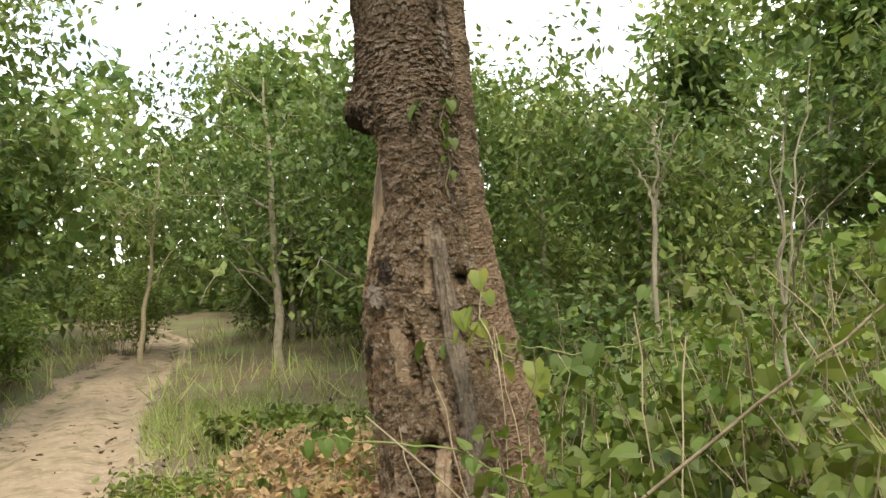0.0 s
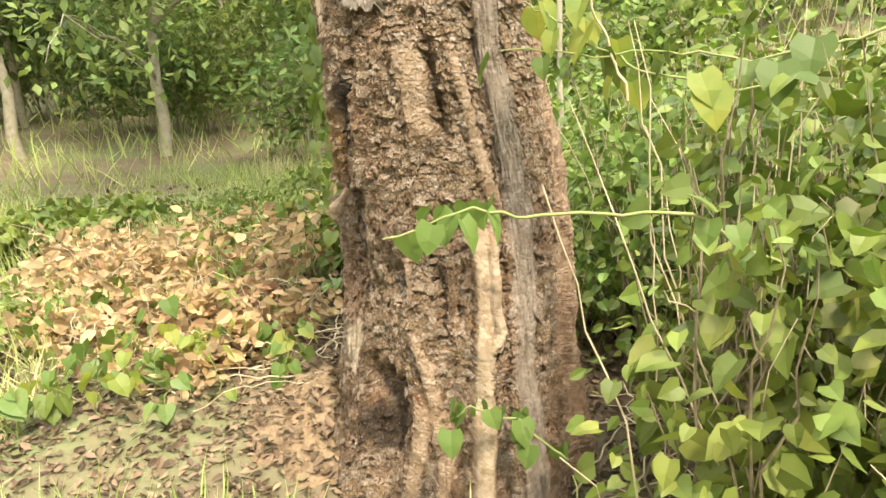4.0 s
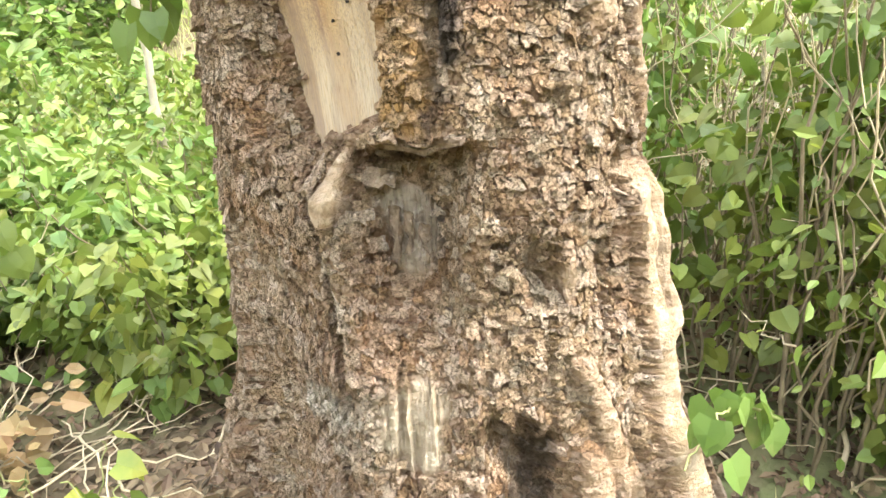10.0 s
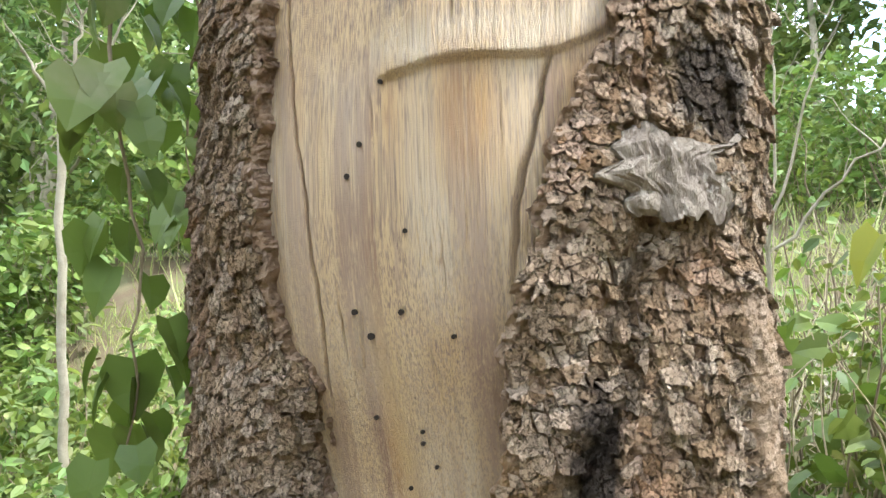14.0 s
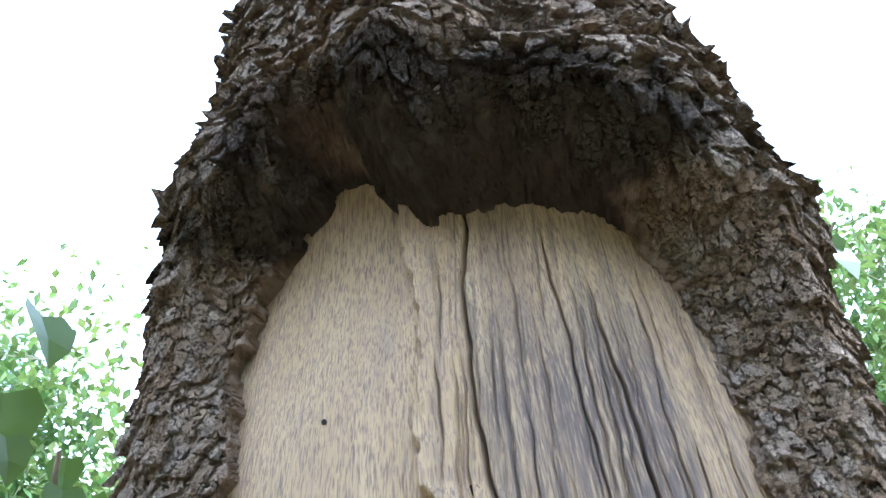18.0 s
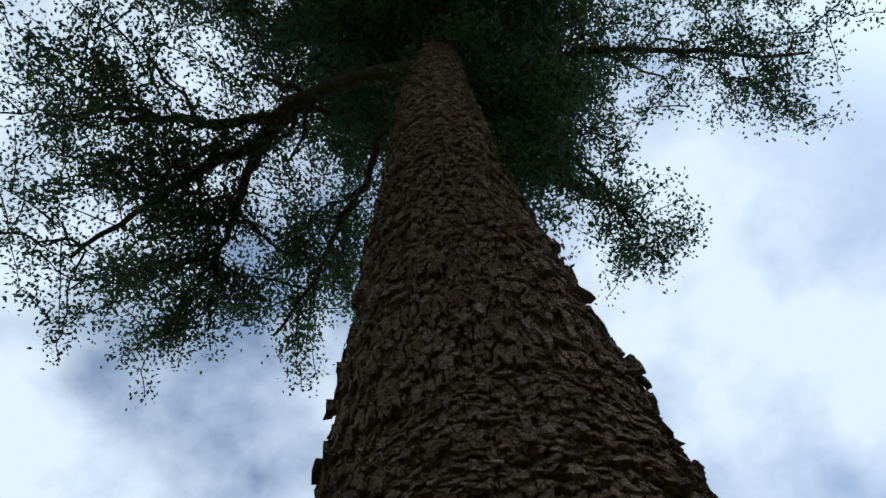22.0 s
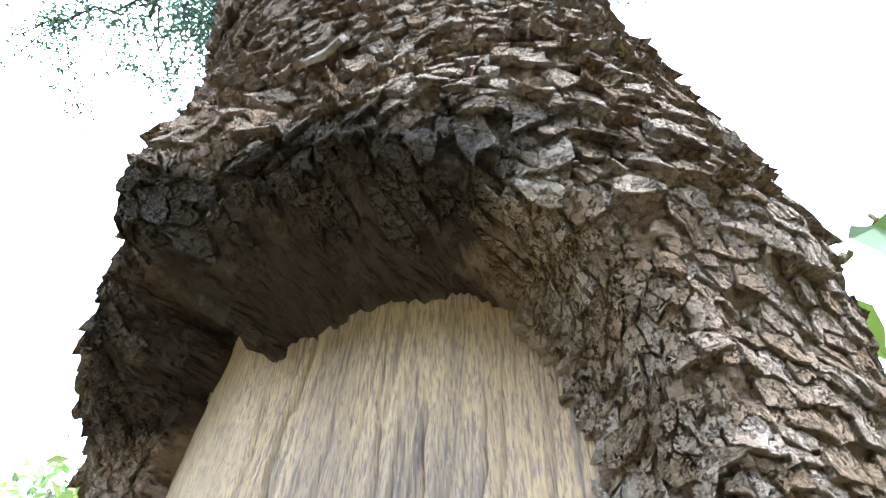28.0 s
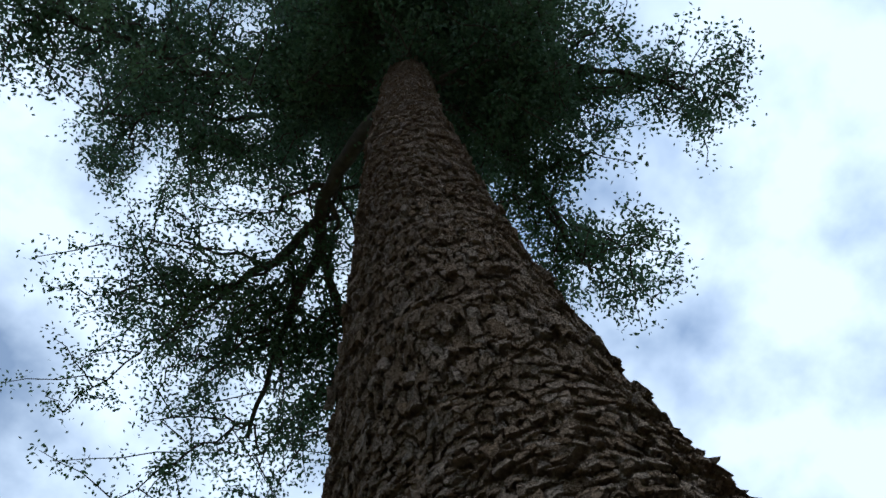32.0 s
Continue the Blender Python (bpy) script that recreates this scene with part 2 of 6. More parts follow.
GRASS = material("grass_blade", (0.30, 0.37, 0.12), 0.6, [((0.56, 0.53, 0.28), 0.45, 0.7, 1.0)], 0.8, 0.0, island=0.35, trans=0.3, spec=0.3)
STEM = material("woody_stem", (0.20, 0.155, 0.10), 0.85, [((0.33, 0.265, 0.175), 0.45, 0.7, 1.0)], 18, 0.4, 60)
STEM_PALE = material("dry_stem", (0.52, 0.43, 0.29), 0.8, [((0.40, 0.32, 0.20), 0.45, 0.7, 1.0)], 18, 0.3, 60)
STEM_GREEN = material("green_stem", (0.20, 0.24, 0.08), 0.7, [((0.28, 0.26, 0.12), 0.45, 0.7, 1.0)], 18, 0.2, 60)
TREE_BARK = material("young_tree_bark", (0.40, 0.35, 0.26), 0.9, [((0.26, 0.22, 0.16), 0.45, 0.7, 1.0), ((0.50, 0.45, 0.36), 0.55, 0.75, 0.4)], 10, 0.5, 40)
LIMB = material("limb_bark", (0.06, 0.047, 0.038), 0.95, [((0.11, 0.085, 0.065), 0.45, 0.7, 1.0)], 8, 0.6, 30)
GROUND = material("forest_soil", (0.155, 0.115, 0.072), 0.95, [((0.17, 0.19, 0.08), 0.44, 0.60, 0.25), ((0.215, 0.165, 0.11), 0.52, 0.72, 1.0), ((0.22, 0.15, 0.09), 0.56, 0.74, 3.0)], 2.2, 0.7, 30)
DIRT = material("sandy_dirt", (0.36, 0.27, 0.185), 0.95, [((0.22, 0.17, 0.105), 0.45, 0.66, 1.0), ((0.45, 0.355, 0.255), 0.5, 0.7, 3.0), ((0.20, 0.18, 0.09), 0.58, 0.70, 0.5), ((0.18, 0.14, 0.095), 0.60, 0.68, 9.0)], 3.0, 0.5, 40)
STONE = material("pale_stone", (0.40, 0.34, 0.27), 0.9, [((0.26, 0.21, 0.16), 0.45, 0.65, 1.0)], 12, 0.4, 60, island=0.3)
SOIL = material("loose_sandy_soil", (0.30, 0.205, 0.125), 0.97, [((0.20, 0.135, 0.08), 0.45, 0.65, 1.0), ((0.38, 0.275, 0.175), 0.52, 0.7, 3.0), ((0.13, 0.09, 0.055), 0.58, 0.68, 6.0)], 9.0, 1.0, 45, spec=0.05)


# ---- building helpers ----
def part(name, mesh, mat, parent=None, label=""):
    """Links a mesh as one object under a thing or a part."""
    ob = new(name, mesh)
    if mat is not None and not mesh.materials:
        mesh.materials.append(mat)
    if parent is not None:
        ob.parent = parent
    if label:
        ob["label"] = label
    return ob


def mesh_of(name, verts, faces, smooth=True):
    """A mesh from arrays of vertices and equal-sided faces."""
    verts, faces = np.asarray(verts, np.float32), np.asarray(faces, np.int32)
    me = bpy.data.meshes.new(name)
    me.vertices.add(len(verts))
    me.vertices.foreach_set("co", verts.ravel())
    n, k = faces.shape
    me.loops.add(n * k)
    me.loops.foreach_set("vertex_index", faces.ravel())
    me.polygons.add(n)
    me.polygons.foreach_set("loop_start", np.arange(n, dtype=np.int32) * k)
    me.polygons.foreach_set("loop_total", np.full(n, k, np.int32))
    me.polygons.foreach_set("use_smooth", np.full(n, smooth))
    me.update(calc_edges=True)
    return me


def empty(name, place=(0, 0, 0)):
    ob = new(name)
    ob.empty_display_size = 0.1
    ob.location = place
    return ob


def grid_faces(rows, cols, wrap=False):
    i, j = np.meshgrid(np.arange(rows - 1), np.arange(cols if wrap else cols - 1), indexing="ij")
    k = (j + 1) % cols
    return np.stack([i * cols + j, i * cols + k, (i + 1) * cols + k, (i + 1) * cols + j], -1).reshape(-1, 4)


def tube(points, radii, sides=7, rng=None, rough=0.0):
    """Vertices and faces of a tube along points."""
    pts = np.asarray(points, float)
    radii = np.broadcast_to(np.asarray(radii, float), (len(pts),))
    along = np.gradient(pts, axis=0)
    along /= np.linalg.norm(along, axis=1, keepdims=True) + 1e-9
    ref = np.where(np.abs(along[:, 2:3]) > 0.9, [[1.0, 0, 0]], [[0, 0, 1.0]])
    u = np.cross(along, ref)
    u /= np.linalg.norm(u, axis=1, keepdims=True) + 1e-9
    for k in range(1, len(u)):
        if u[k] @ u[k - 1] < 0:
            u[k] *= -1
    v = np.cross(along, u)
    a = np.linspace(0, 2 * np.pi, sides, endpoint=False)
    ring = np.cos(a)[None, :, None] * u[:, None] + np.sin(a)[None, :, None] * v[:, None]
    r = radii[:, None] * (1 + (rough * rng.normal(size=(len(pts), sides)) if rng is not None else 0))
    verts = (pts[:, None] + ring * r[..., None]).reshape(-1, 3)
    return verts, grid_faces(len(pts), sides, True)


def joined(pieces):
    """Many (verts, faces) as one."""
    vs, fs, at = [], [], 0
    for v, f in pieces:
        vs.append(v)
        fs.append(np.asarray(f) + at)
        at += len(v)
    return np.concatenate(vs), np.concatenate(fs)


def bent(a, b, sag=0.0, n=7, rng=None, wobble=0.0):
    """Points of a line from a to b that sags or arches, with a little wobble."""
    a, b = np.asarray(a, float), np.asarray(b, float)
    s = np.linspace(0, 1, n)[:, None]
    p = a + (b - a) * s
    p[:, 2] += sag * 4 * (s * (1 - s))[:, 0]
    if rng is not None:
        w = rng.normal(size=(n, 3)) * wobble
        w[0] = w[-1] = 0
        p = p + w
    return p


HEART = (np.array([(0, 0, 0), (0.36, -0.10, 0.10), (0.50, 0.22, 0.13), (0.34, 0.62, 0.06), (0, 1.0, -0.12), (-0.34, 0.62, 0.06), (-0.50, 0.22, 0.13), (-0.36, -0.10, 0.10), (0, 0.5, 0.0)]),
         np.array([(8, 0, 1), (8, 1, 2), (8, 2, 3), (8, 3, 4), (8, 4, 5), (8, 5, 6), (8, 6, 7), (8, 7, 0)]))
LANCE = (np.array([(0, 0, 0), (0.20, 0.35, 0.06), (0.13, 0.75, 0.02), (0, 1.0, -0.08), (-0.13, 0.75, 0.02), (-0.20, 0.35, 0.06), (0, 0.5, 0)]),
         np.array([(6, 0, 1), (6, 1, 2), (6, 2, 3), (6, 3, 4), (6, 4, 5), (6, 5, 0)]))
OVAL = (np.array([(0, 0, 0), (0.26, 0.28, 0.08), (0.24, 0.66, 0.06), (0, 1.0, -0.06), (-0.24, 0.66, 0.06), (-0.26, 0.28, 0.08)]), np.array([(0, 1, 2), (0, 2, 3), (0, 3, 4), (0, 4, 5)]))
DIAMOND = (np.array([(0, 0, 0), (0.27, 0.45, 0.05), (0, 1.0, 0), (-0.27, 0.45, 0.05)]), np.array([(0, 1, 2), (0, 2, 3)]))
CURLED = (np.array([(0, 0, 0), (0.28, 0.2, 0.20), (0.32, 0.6, 0.24), (0, 1.0, 0.25), (-0.32, 0.6, 0.24), (-0.28, 0.2, 0.20), (0, 0.5, -0.02)]),
          np.array([(6, 0, 1), (6, 1, 2), (6, 2, 3), (6, 3, 4), (6, 4, 5), (6, 5, 0)]))
BLADE = (np.array([(-0.02, 0, 0), (0.02, 0, 0), (0.016, 0.5, 0.06), (-0.016, 0.5, 0.06), (0, 1.0, 0.24)]), np.array([(0, 1, 2), (0, 2, 3), (3, 2, 4)]))


def leaf_mesh(name, shape, places, ways, ups, sizes):
    """One mesh of many leaves: each lies along its way, its face towards up."""
    tv, tf = shape
    y = ways / (np.linalg.norm(ways, axis=1, keepdims=True) + 1e-9)
    x = np.cross(y, ups)
    x /= np.linalg.norm(x, axis=1, keepdims=True) + 1e-9
    z = np.cross(x, y)
    m = np.stack([x, y, z], 1)
    v = places[:, None] + np.einsum("kj,nji->nki", tv, m) * np.asarray(sizes)[:, None, None]
    f = tf[None] + (np.arange(len(places)) * len(tv))[:, None, None]
    return mesh_of(name, v.reshape(-1, 3), f.reshape(-1, tf.shape[1]), False)


def unit(rng, n):
    v = rng.normal(size=(n, 3))
    return v / np.linalg.norm(v, axis=1, keepdims=True)


# ---- ground ----
def soft_noise(x, y, s, seed=0):
    """Smooth waves of several lengths, for the lie of the land."""
    return (np.sin(x * s + seed) * np.cos(y * s * 1.13 + 2.1 * seed) + 0.5 * np.sin(x * s * 2.3 + 1.7 + seed) * np.cos(y * s * 1.9 + seed) + 0.25 * np.sin(x * s * 4.7 + seed) * np.sin(y * s * 5.1)) / 1.75


def road_middle(y):
    return np.interp(y, [-30, -6, 0, 2, 4.5, 7.7, 11, 14, 18, 24, 60], [1.0, -1.3, -2.9, -3.75, -5.1, -6.95, -8.5, -9.5, -11.5, -17, -60])


def land(x, y):
    """Height of the ground."""
    x, y = np.asarray(x, float), np.asarray(y, float)
    d = np.hypot(x - 0.15, y - 0.15)
    h = 0.06 - 0.42 * (1 - np.exp(-(np.maximum(d - 0.6, 0) / 4.5) ** 2))
    h = h + 0.10 * np.exp(-((x + 0.15) ** 2 / 0.10 + (y - 0.55) ** 2 / 0.12))
    h = h + 0.03 * soft_noise(x, y, 1.7, 1) + 0.10 * soft_noise(x, y, 0.31, 3) * np.clip(d / 8, 0, 1)
    bank = np.clip((x - 2.4) / 6.5, 0, 1)
    h = h + bank * bank * (3 - 2 * bank) * 1.7 + np.clip((x - 4) / 30, 0, 1) * 2.2 + np.clip((y - 14) / 40, 0, 1) * 1.5
    rd = np.abs(x - road_middle(y))
    h = h - 0.10 * np.exp(-(rd / 1.3) ** 4) - 0.05 * np.exp(-((rd - 0.65) / 0.22) ** 2)
    return h


def spaced(near, far, n):
    s = np.linspace(-1, 1, n)
    return np.sign(s) * (near * np.abs(s) + (far - near) * np.abs(s) ** 5)


gx = spaced(24, 420, 261)
GX, GY = np.meshgrid(gx, gx, indexing="ij")
gv = np.stack([GX, GY, land(GX, GY)], -1).reshape(-1, 3)
ground = tagged(new("ground", mesh_of("ground", gv, grid_faces(261, 261))), "uneven sandy forest soil with dry leaves and moss", "ground", kind="structure")
ground.data.materials.append(GROUND)

# the dirt track: a strip laid over the ground with two worn wheel ruts
ry = np.linspace(-26, 24, 200)
rw = np.linspace(-1.25, 1.25, 25)
RY, RW = np.meshgrid(ry, rw, indexing="ij")
RX = road_middle(RY) + RW * (1 + 0.12 * np.sin(RY * 1.9) + 0.08 * np.sin(RY * 4.3 + 1))
RZ = land(RX, RY) + 0.075 * (1 - (RW / 1.25) ** 4) - 0.02 - 0.03 * np.exp(-((np.abs(RW) - 0.65) / 0.2) ** 2) + 0.008 * soft_noise(RX, RY, 9, 2)
road = tagged(new("road", mesh_of("road", np.stack([RX, RY, RZ], -1).reshape(-1, 3), grid_faces(200, 25))), "pale sandy dirt track with two worn wheel ruts", "road", kind="structure")
road.data.materials.append(DIRT)

# ---- the great tree ----
KZ = np.array([-0.4, 0, 0.25, 0.5, 0.8, 1.1, 1.5, 1.8, 2.05, 2.25, 2.4, 2.55, 2.8, 3.3, 4.5, 6.5, 9.0, 11.5, 13.5])
KX = np.array([0.16, 0.16, 0.17, 0.175, 0.18, 0.15, 0.09, 0.06, 0.045, 0.03, 0.02, 0.01, 0.0, -0.04, -0.085, -0.12, -0.10, -0.02, 0.05])
KY = np.array([0.14, 0.15, 0.13, 0.135, 0.165, 0.175, 0.165, 0.145, 0.135, 0.12, 0.112, 0.11, 0.11, 0.10, 0.085, 0.02, -0.1, -0.22, -0.3])
KA = np.array([0.58, 0.49, 0.43, 0.40, 0.39, 0.39, 0.35, 0.315, 0.29, 0.28, 0.275, 0.275, 0.27, 0.265, 0.24, 0.215, 0.18, 0.13, 0.05])
KB = np.array([0.80, 0.66, 0.56, 0.475, 0.46, 0.455, 0.43, 0.41, 0.40, 0.405, 0.402, 0.378, 0.327, 0.285, 0.243, 0.208, 0.18, 0.13, 0.05])


def fbm(p, s, seed):
    """Cheap wavy noise in space."""
    q = p * s + seed * 7.31
    a = np.sin(q[..., 0] + 1.3 * np.sin(q[..., 1] * 0.9 + seed)) * np.cos(q[..., 1] * 1.1 + np.sin(q[..., 2] * 0.8)) + np.sin(q[..., 2] * 1.2 + 1.7 * np.sin(q[..., 0] * 0.7))
    q = q * 2.17 + 3.1
    b = np.sin(q[..., 0] + 1.3 * np.sin(q[..., 1] * 0.9)) * np.cos(q[..., 1] * 1.1 + np.sin(q[..., 2] * 0.8)) + np.sin(q[..., 2] * 1.2 + 1.7 * np.sin(q[..., 0] * 0.7))
    return (a + 0.5 * b) / 3


def panel_x(y, z):
    """The bare wood's face, towards -x."""
    rise = lambda h: np.interp(h, [0.95, 1.10, 1.25, 1.40, 1.50, 1.68, 1.765, 1.79, 2.05, 2.2, 2.3, 2.45], [-0.125, -0.13, -0.145, -0.205, -0.235, -0.245, -0.236, -0.238, -0.208, -0.190, -0.172, -0.155])
    return sum(rise(z + d) for d in (-0.075, -0.045, -0.015, 0.015, 0.045, 0.075)) / 6 + 1.3 * (y - 0.15) ** 2


PZ = [1.02, 1.10, 1.2, 1.4, 1.45, 1.5, 1.6, 1.75, 1.8, 1.9, 2.0, 2.2, 2.28, 2.38, 2.48]
PL = [0.235, 0.255, 0.262, 0.262, 0.29, 0.305, 0.312, 0.308, 0.305, 0.302, 0.302, 0.315, 0.318, 0.295, 0.22]
PR = [0.07, 0.045, 0.032, 0.02, 0.014, 0.002, -0.02, -0.072, -0.092, -0.115, -0.132, -0.128, -0.122, -0.09, 0.05]


def panel_inside(y, z):
    """How far (in metres, roughly) a point lies inside the bare patch; negative outside."""
    wav = 0.004 * np.sin(z * 31) + 0.004 * np.sin(z * 83 + 1) + 0.003 * np.sin(z * 171)
    d = np.minimum(np.interp(z, PZ, PL) + wav - y, y - (np.interp(z, PZ, PR) + wav))
    top = np.interp(y, [-0.1, 0.05, 0.112, 0.15, 0.185, 0.235, 0.28], [2.405, 2.415, 2.388, 2.43, 2.485, 2.485, 2.41]) + 0.005 * np.sin(y * 90)
    foot = np.interp(y, [0.05, 0.15, 0.255], [1.125, 1.085, 1.06]) + 0.006 * np.sin(y * 130)
    return np.minimum(np.minimum(d, z - foot), top - z)


def trunk_radius(th, z):
    """Radius of the barked trunk round its axis at an angle and height."""
    a, b = np.interp(z, KZ, KA), np.interp(z, KZ, KB)
    r = 1 / np.sqrt((np.cos(th) / a) ** 2 + (np.sin(th) / b) ** 2)
    low = np.clip((1.1 - z) / 1.1, 0, 1.3)
    flute = 0.8 * np.sign(np.sin(9 * th + 0.8)) * np.abs(np.sin(9 * th + 0.8 + 0.6 * np.sin(3 * z))) ** 0.6 * 0.35 + np.cos(5 * th + 1.4 + 0.5 * z) * 0.5 + np.cos(8 * th + 0.6 - 0.7 * z) * 0.35 + np.cos(13 * th + 2) * 0.15
    r = r * (1 + 0.17 * low * flute) * (1 + 0.02 * np.sin(3 * th + 2.2 * z) + 0.012 * np.sin(7 * th - 3.1 * z))
    return r


def trunk_place(th, z):
    r = trunk_radius(th, z)
    cx, cy = np.interp(z, KZ, KX), np.interp(z, KZ, KY)
    return np.stack([cx + r * np.cos(th), cy + r * np.sin(th), z], -1)


# root columns and pillars of smooth bark: heights, bearings round the axis (in half turns), half width, rise, top, bottom
ROOTS = (((-0.4, 0.0, 0.17, 0.32, 0.5, 0.69, 0.81, 0.98, 1.06), (1.455, 1.458, 1.462, 1.466, 1.472, 1.478, 1.482, 1.49, 1.50), 0.028, 0.037, 1.02, -1.0),
         ((0.56, 0.615, 0.69, 0.77, 0.9, 1.02), (1.462, 1.480, 1.507, 1.499, 1.506, 1.52), 0.019, 0.050, 1.00, 0.56),
         ((-0.4, 0.15, 0.28, 0.40, 0.52, 0.63, 0.74), (1.385, 1.395, 1.40, 1.387, 1.372, 1.345, 1.335), 0.028, 0.029, 0.70, -1.0),
         ((-0.4, 0.0, 0.15, 0.3, 0.5), (1.30, 1.322, 1.335, 1.347, 1.353), 0.034, 0.024, 0.48, -1.0),
         ((0.70, 0.80, 0.92), (1.330, 1.330, 1.334), 0.017, 0.030, 0.90, 0.74),
         ((1.16, 1.3, 1.56), (1.405, 1.404, 1.398), 0.046, 0.022, 1.53, 1.17),
         ((0.98, 1.2, 1.3, 1.52), (1.535, 1.512, 1.505, 1.488), 0.024, 0.026, 1.50, 0.98),
         ((1.5, 1.75, 2.0), (1.515, 1.53, 1.55), 0.020, 0.018, 1.95, 1.55))
# grooves and hollows between them: heights, bearings, half width, depth, top, bottom
GROOVES = (((0.60, 0.75, 0.90), (1.402, 1.398, 1.40), 0.013, 0.045, 0.88, 0.62),
           ((0.66, 0.8, 0.98), (1.430, 1.436, 1.452), 0.020, 0.040, 0.97, 0.66),
           ((0.72, 0.82, 0.92), (1.302, 1.300, 1.300), 0.026, 0.034, 0.91, 0.74),
           ((1.15, 1.3, 1.55), (1.452, 1.452, 1.445), 0.012, 0.040, 1.52, 1.18),
           ((1.0, 1.3, 1.8), (1.560, 1.548, 1.545), 0.012, 0.030, 1.80, 1.02),
           ((0.0, 0.3, 0.6), (1.505, 1.508, 1.52), 0.014, 0.040, 0.55, -0.2),
           ((0.1, 0.3, 0.55), (1.43, 1.43, 1.42), 0.014, 0.035, 0.52, -0.2))


def bearing(p):
    """Angle of a point round the trunk's axis, from half a turn to two and a half."""
    z = p[..., 2]
    th = np.arctan2(p[..., 1] - np.interp(z, KZ, KY), p[..., 0] - np.interp(z, KZ, KX))
    return np.where(th < np.pi * 0.5, th + 2 * np.pi, th)


def root_relief(th, z):
    """How far the smooth columns stand out (or the grooves sink in), and where the smooth bark lies."""
    rise, cover = 0 * z, 0 * z
    r = np.interp(z, KZ, (KA + KB) / 2)
    for rz, rt, w, amp, top, low in ROOTS:
        d = (th - np.pi * np.interp(z, rz, rt)) * r / (w * (1 + 0.10 * np.sin(11 * z + 90 * w)))
        k = np.clip((top - z) / 0.08, 0, 1) ** 0.5 * np.clip((z - low) / 0.10, 0, 1)
        rise = np.maximum(rise, amp * np.sqrt(np.clip(1 - d * d, 0, 1)) * k * (1 + 0.06 * np.sin(9 * z + 90 * w)))
        cover = np.maximum(cover, np.clip(2.2 - 2.0 * np.abs(d), 0, 1) * k * (0.6 if amp < 0.03 else 1))
    for rz, rt, w, deep, top, low in GROOVES:
        d = (th - np.pi * np.interp(z, rz, rt)) * r / w
        k = np.clip((top - z) / 0.04, 0, 1) * np.clip((z - low) / 0.06, 0, 1)
        rise = rise - deep * np.exp(-d * d) * k
    # the pale drop-shaped callus under the bare wood
    c = np.pi * np.interp(z, [0.92, 0.96, 1.10], [1.000, 1.004, 1.035])
    half = np.interp(z, [0.915, 0.94, 0.97, 1.03, 1.10], [0.004, 0.028, 0.032, 0.018, 0.008])
    d = (th - c) * 0.36 / half
    k = np.clip((z - 0.915) / 0.015, 0, 1) * np.clip((1.11 - z) / 0.02, 0, 1)
    rise = rise + 0.026 * np.sqrt(np.clip(1 - d * d, 0, 1)) * k
    return rise, np.maximum(cover, np.clip(2.0 - 1.8 * np.abs(d), 0, 1) * k)


def fibre_mask(p, th):
    """Where bare rotten or weathered fibres show: the silver patch, the splinters at the foot, the dead strip on the flank."""
    y, z = p[..., 1], p[..., 2]
    w = 0.55 * fbm(p, 26, 8)
    silver = np.clip(1.25 - ((y - 0.045) / 0.062) ** 2 - ((z - 0.905) / 0.085) ** 2 + w, 0, 1) * (np.cos(th) < 0.05)
    foot = np.clip(1.2 - ((y - 0.02) / 0.075) ** 2 - ((z - 0.54) / 0.10) ** 2 + w, 0, 1) * (np.cos(th) < 0.05)
    dead = np.clip(1.3 - ((th / np.pi - np.interp(z, [0, 1.0, 1.9, 3.4], [1.545, 1.59, 1.575, 1.50])) / 0.034) ** 2 + w, 0, 1) * np.clip((z - 0.05) / 0.2, 0, 1) * np.clip((2.0 - z) / 0.15, 0, 1)
    return silver, foot, dead


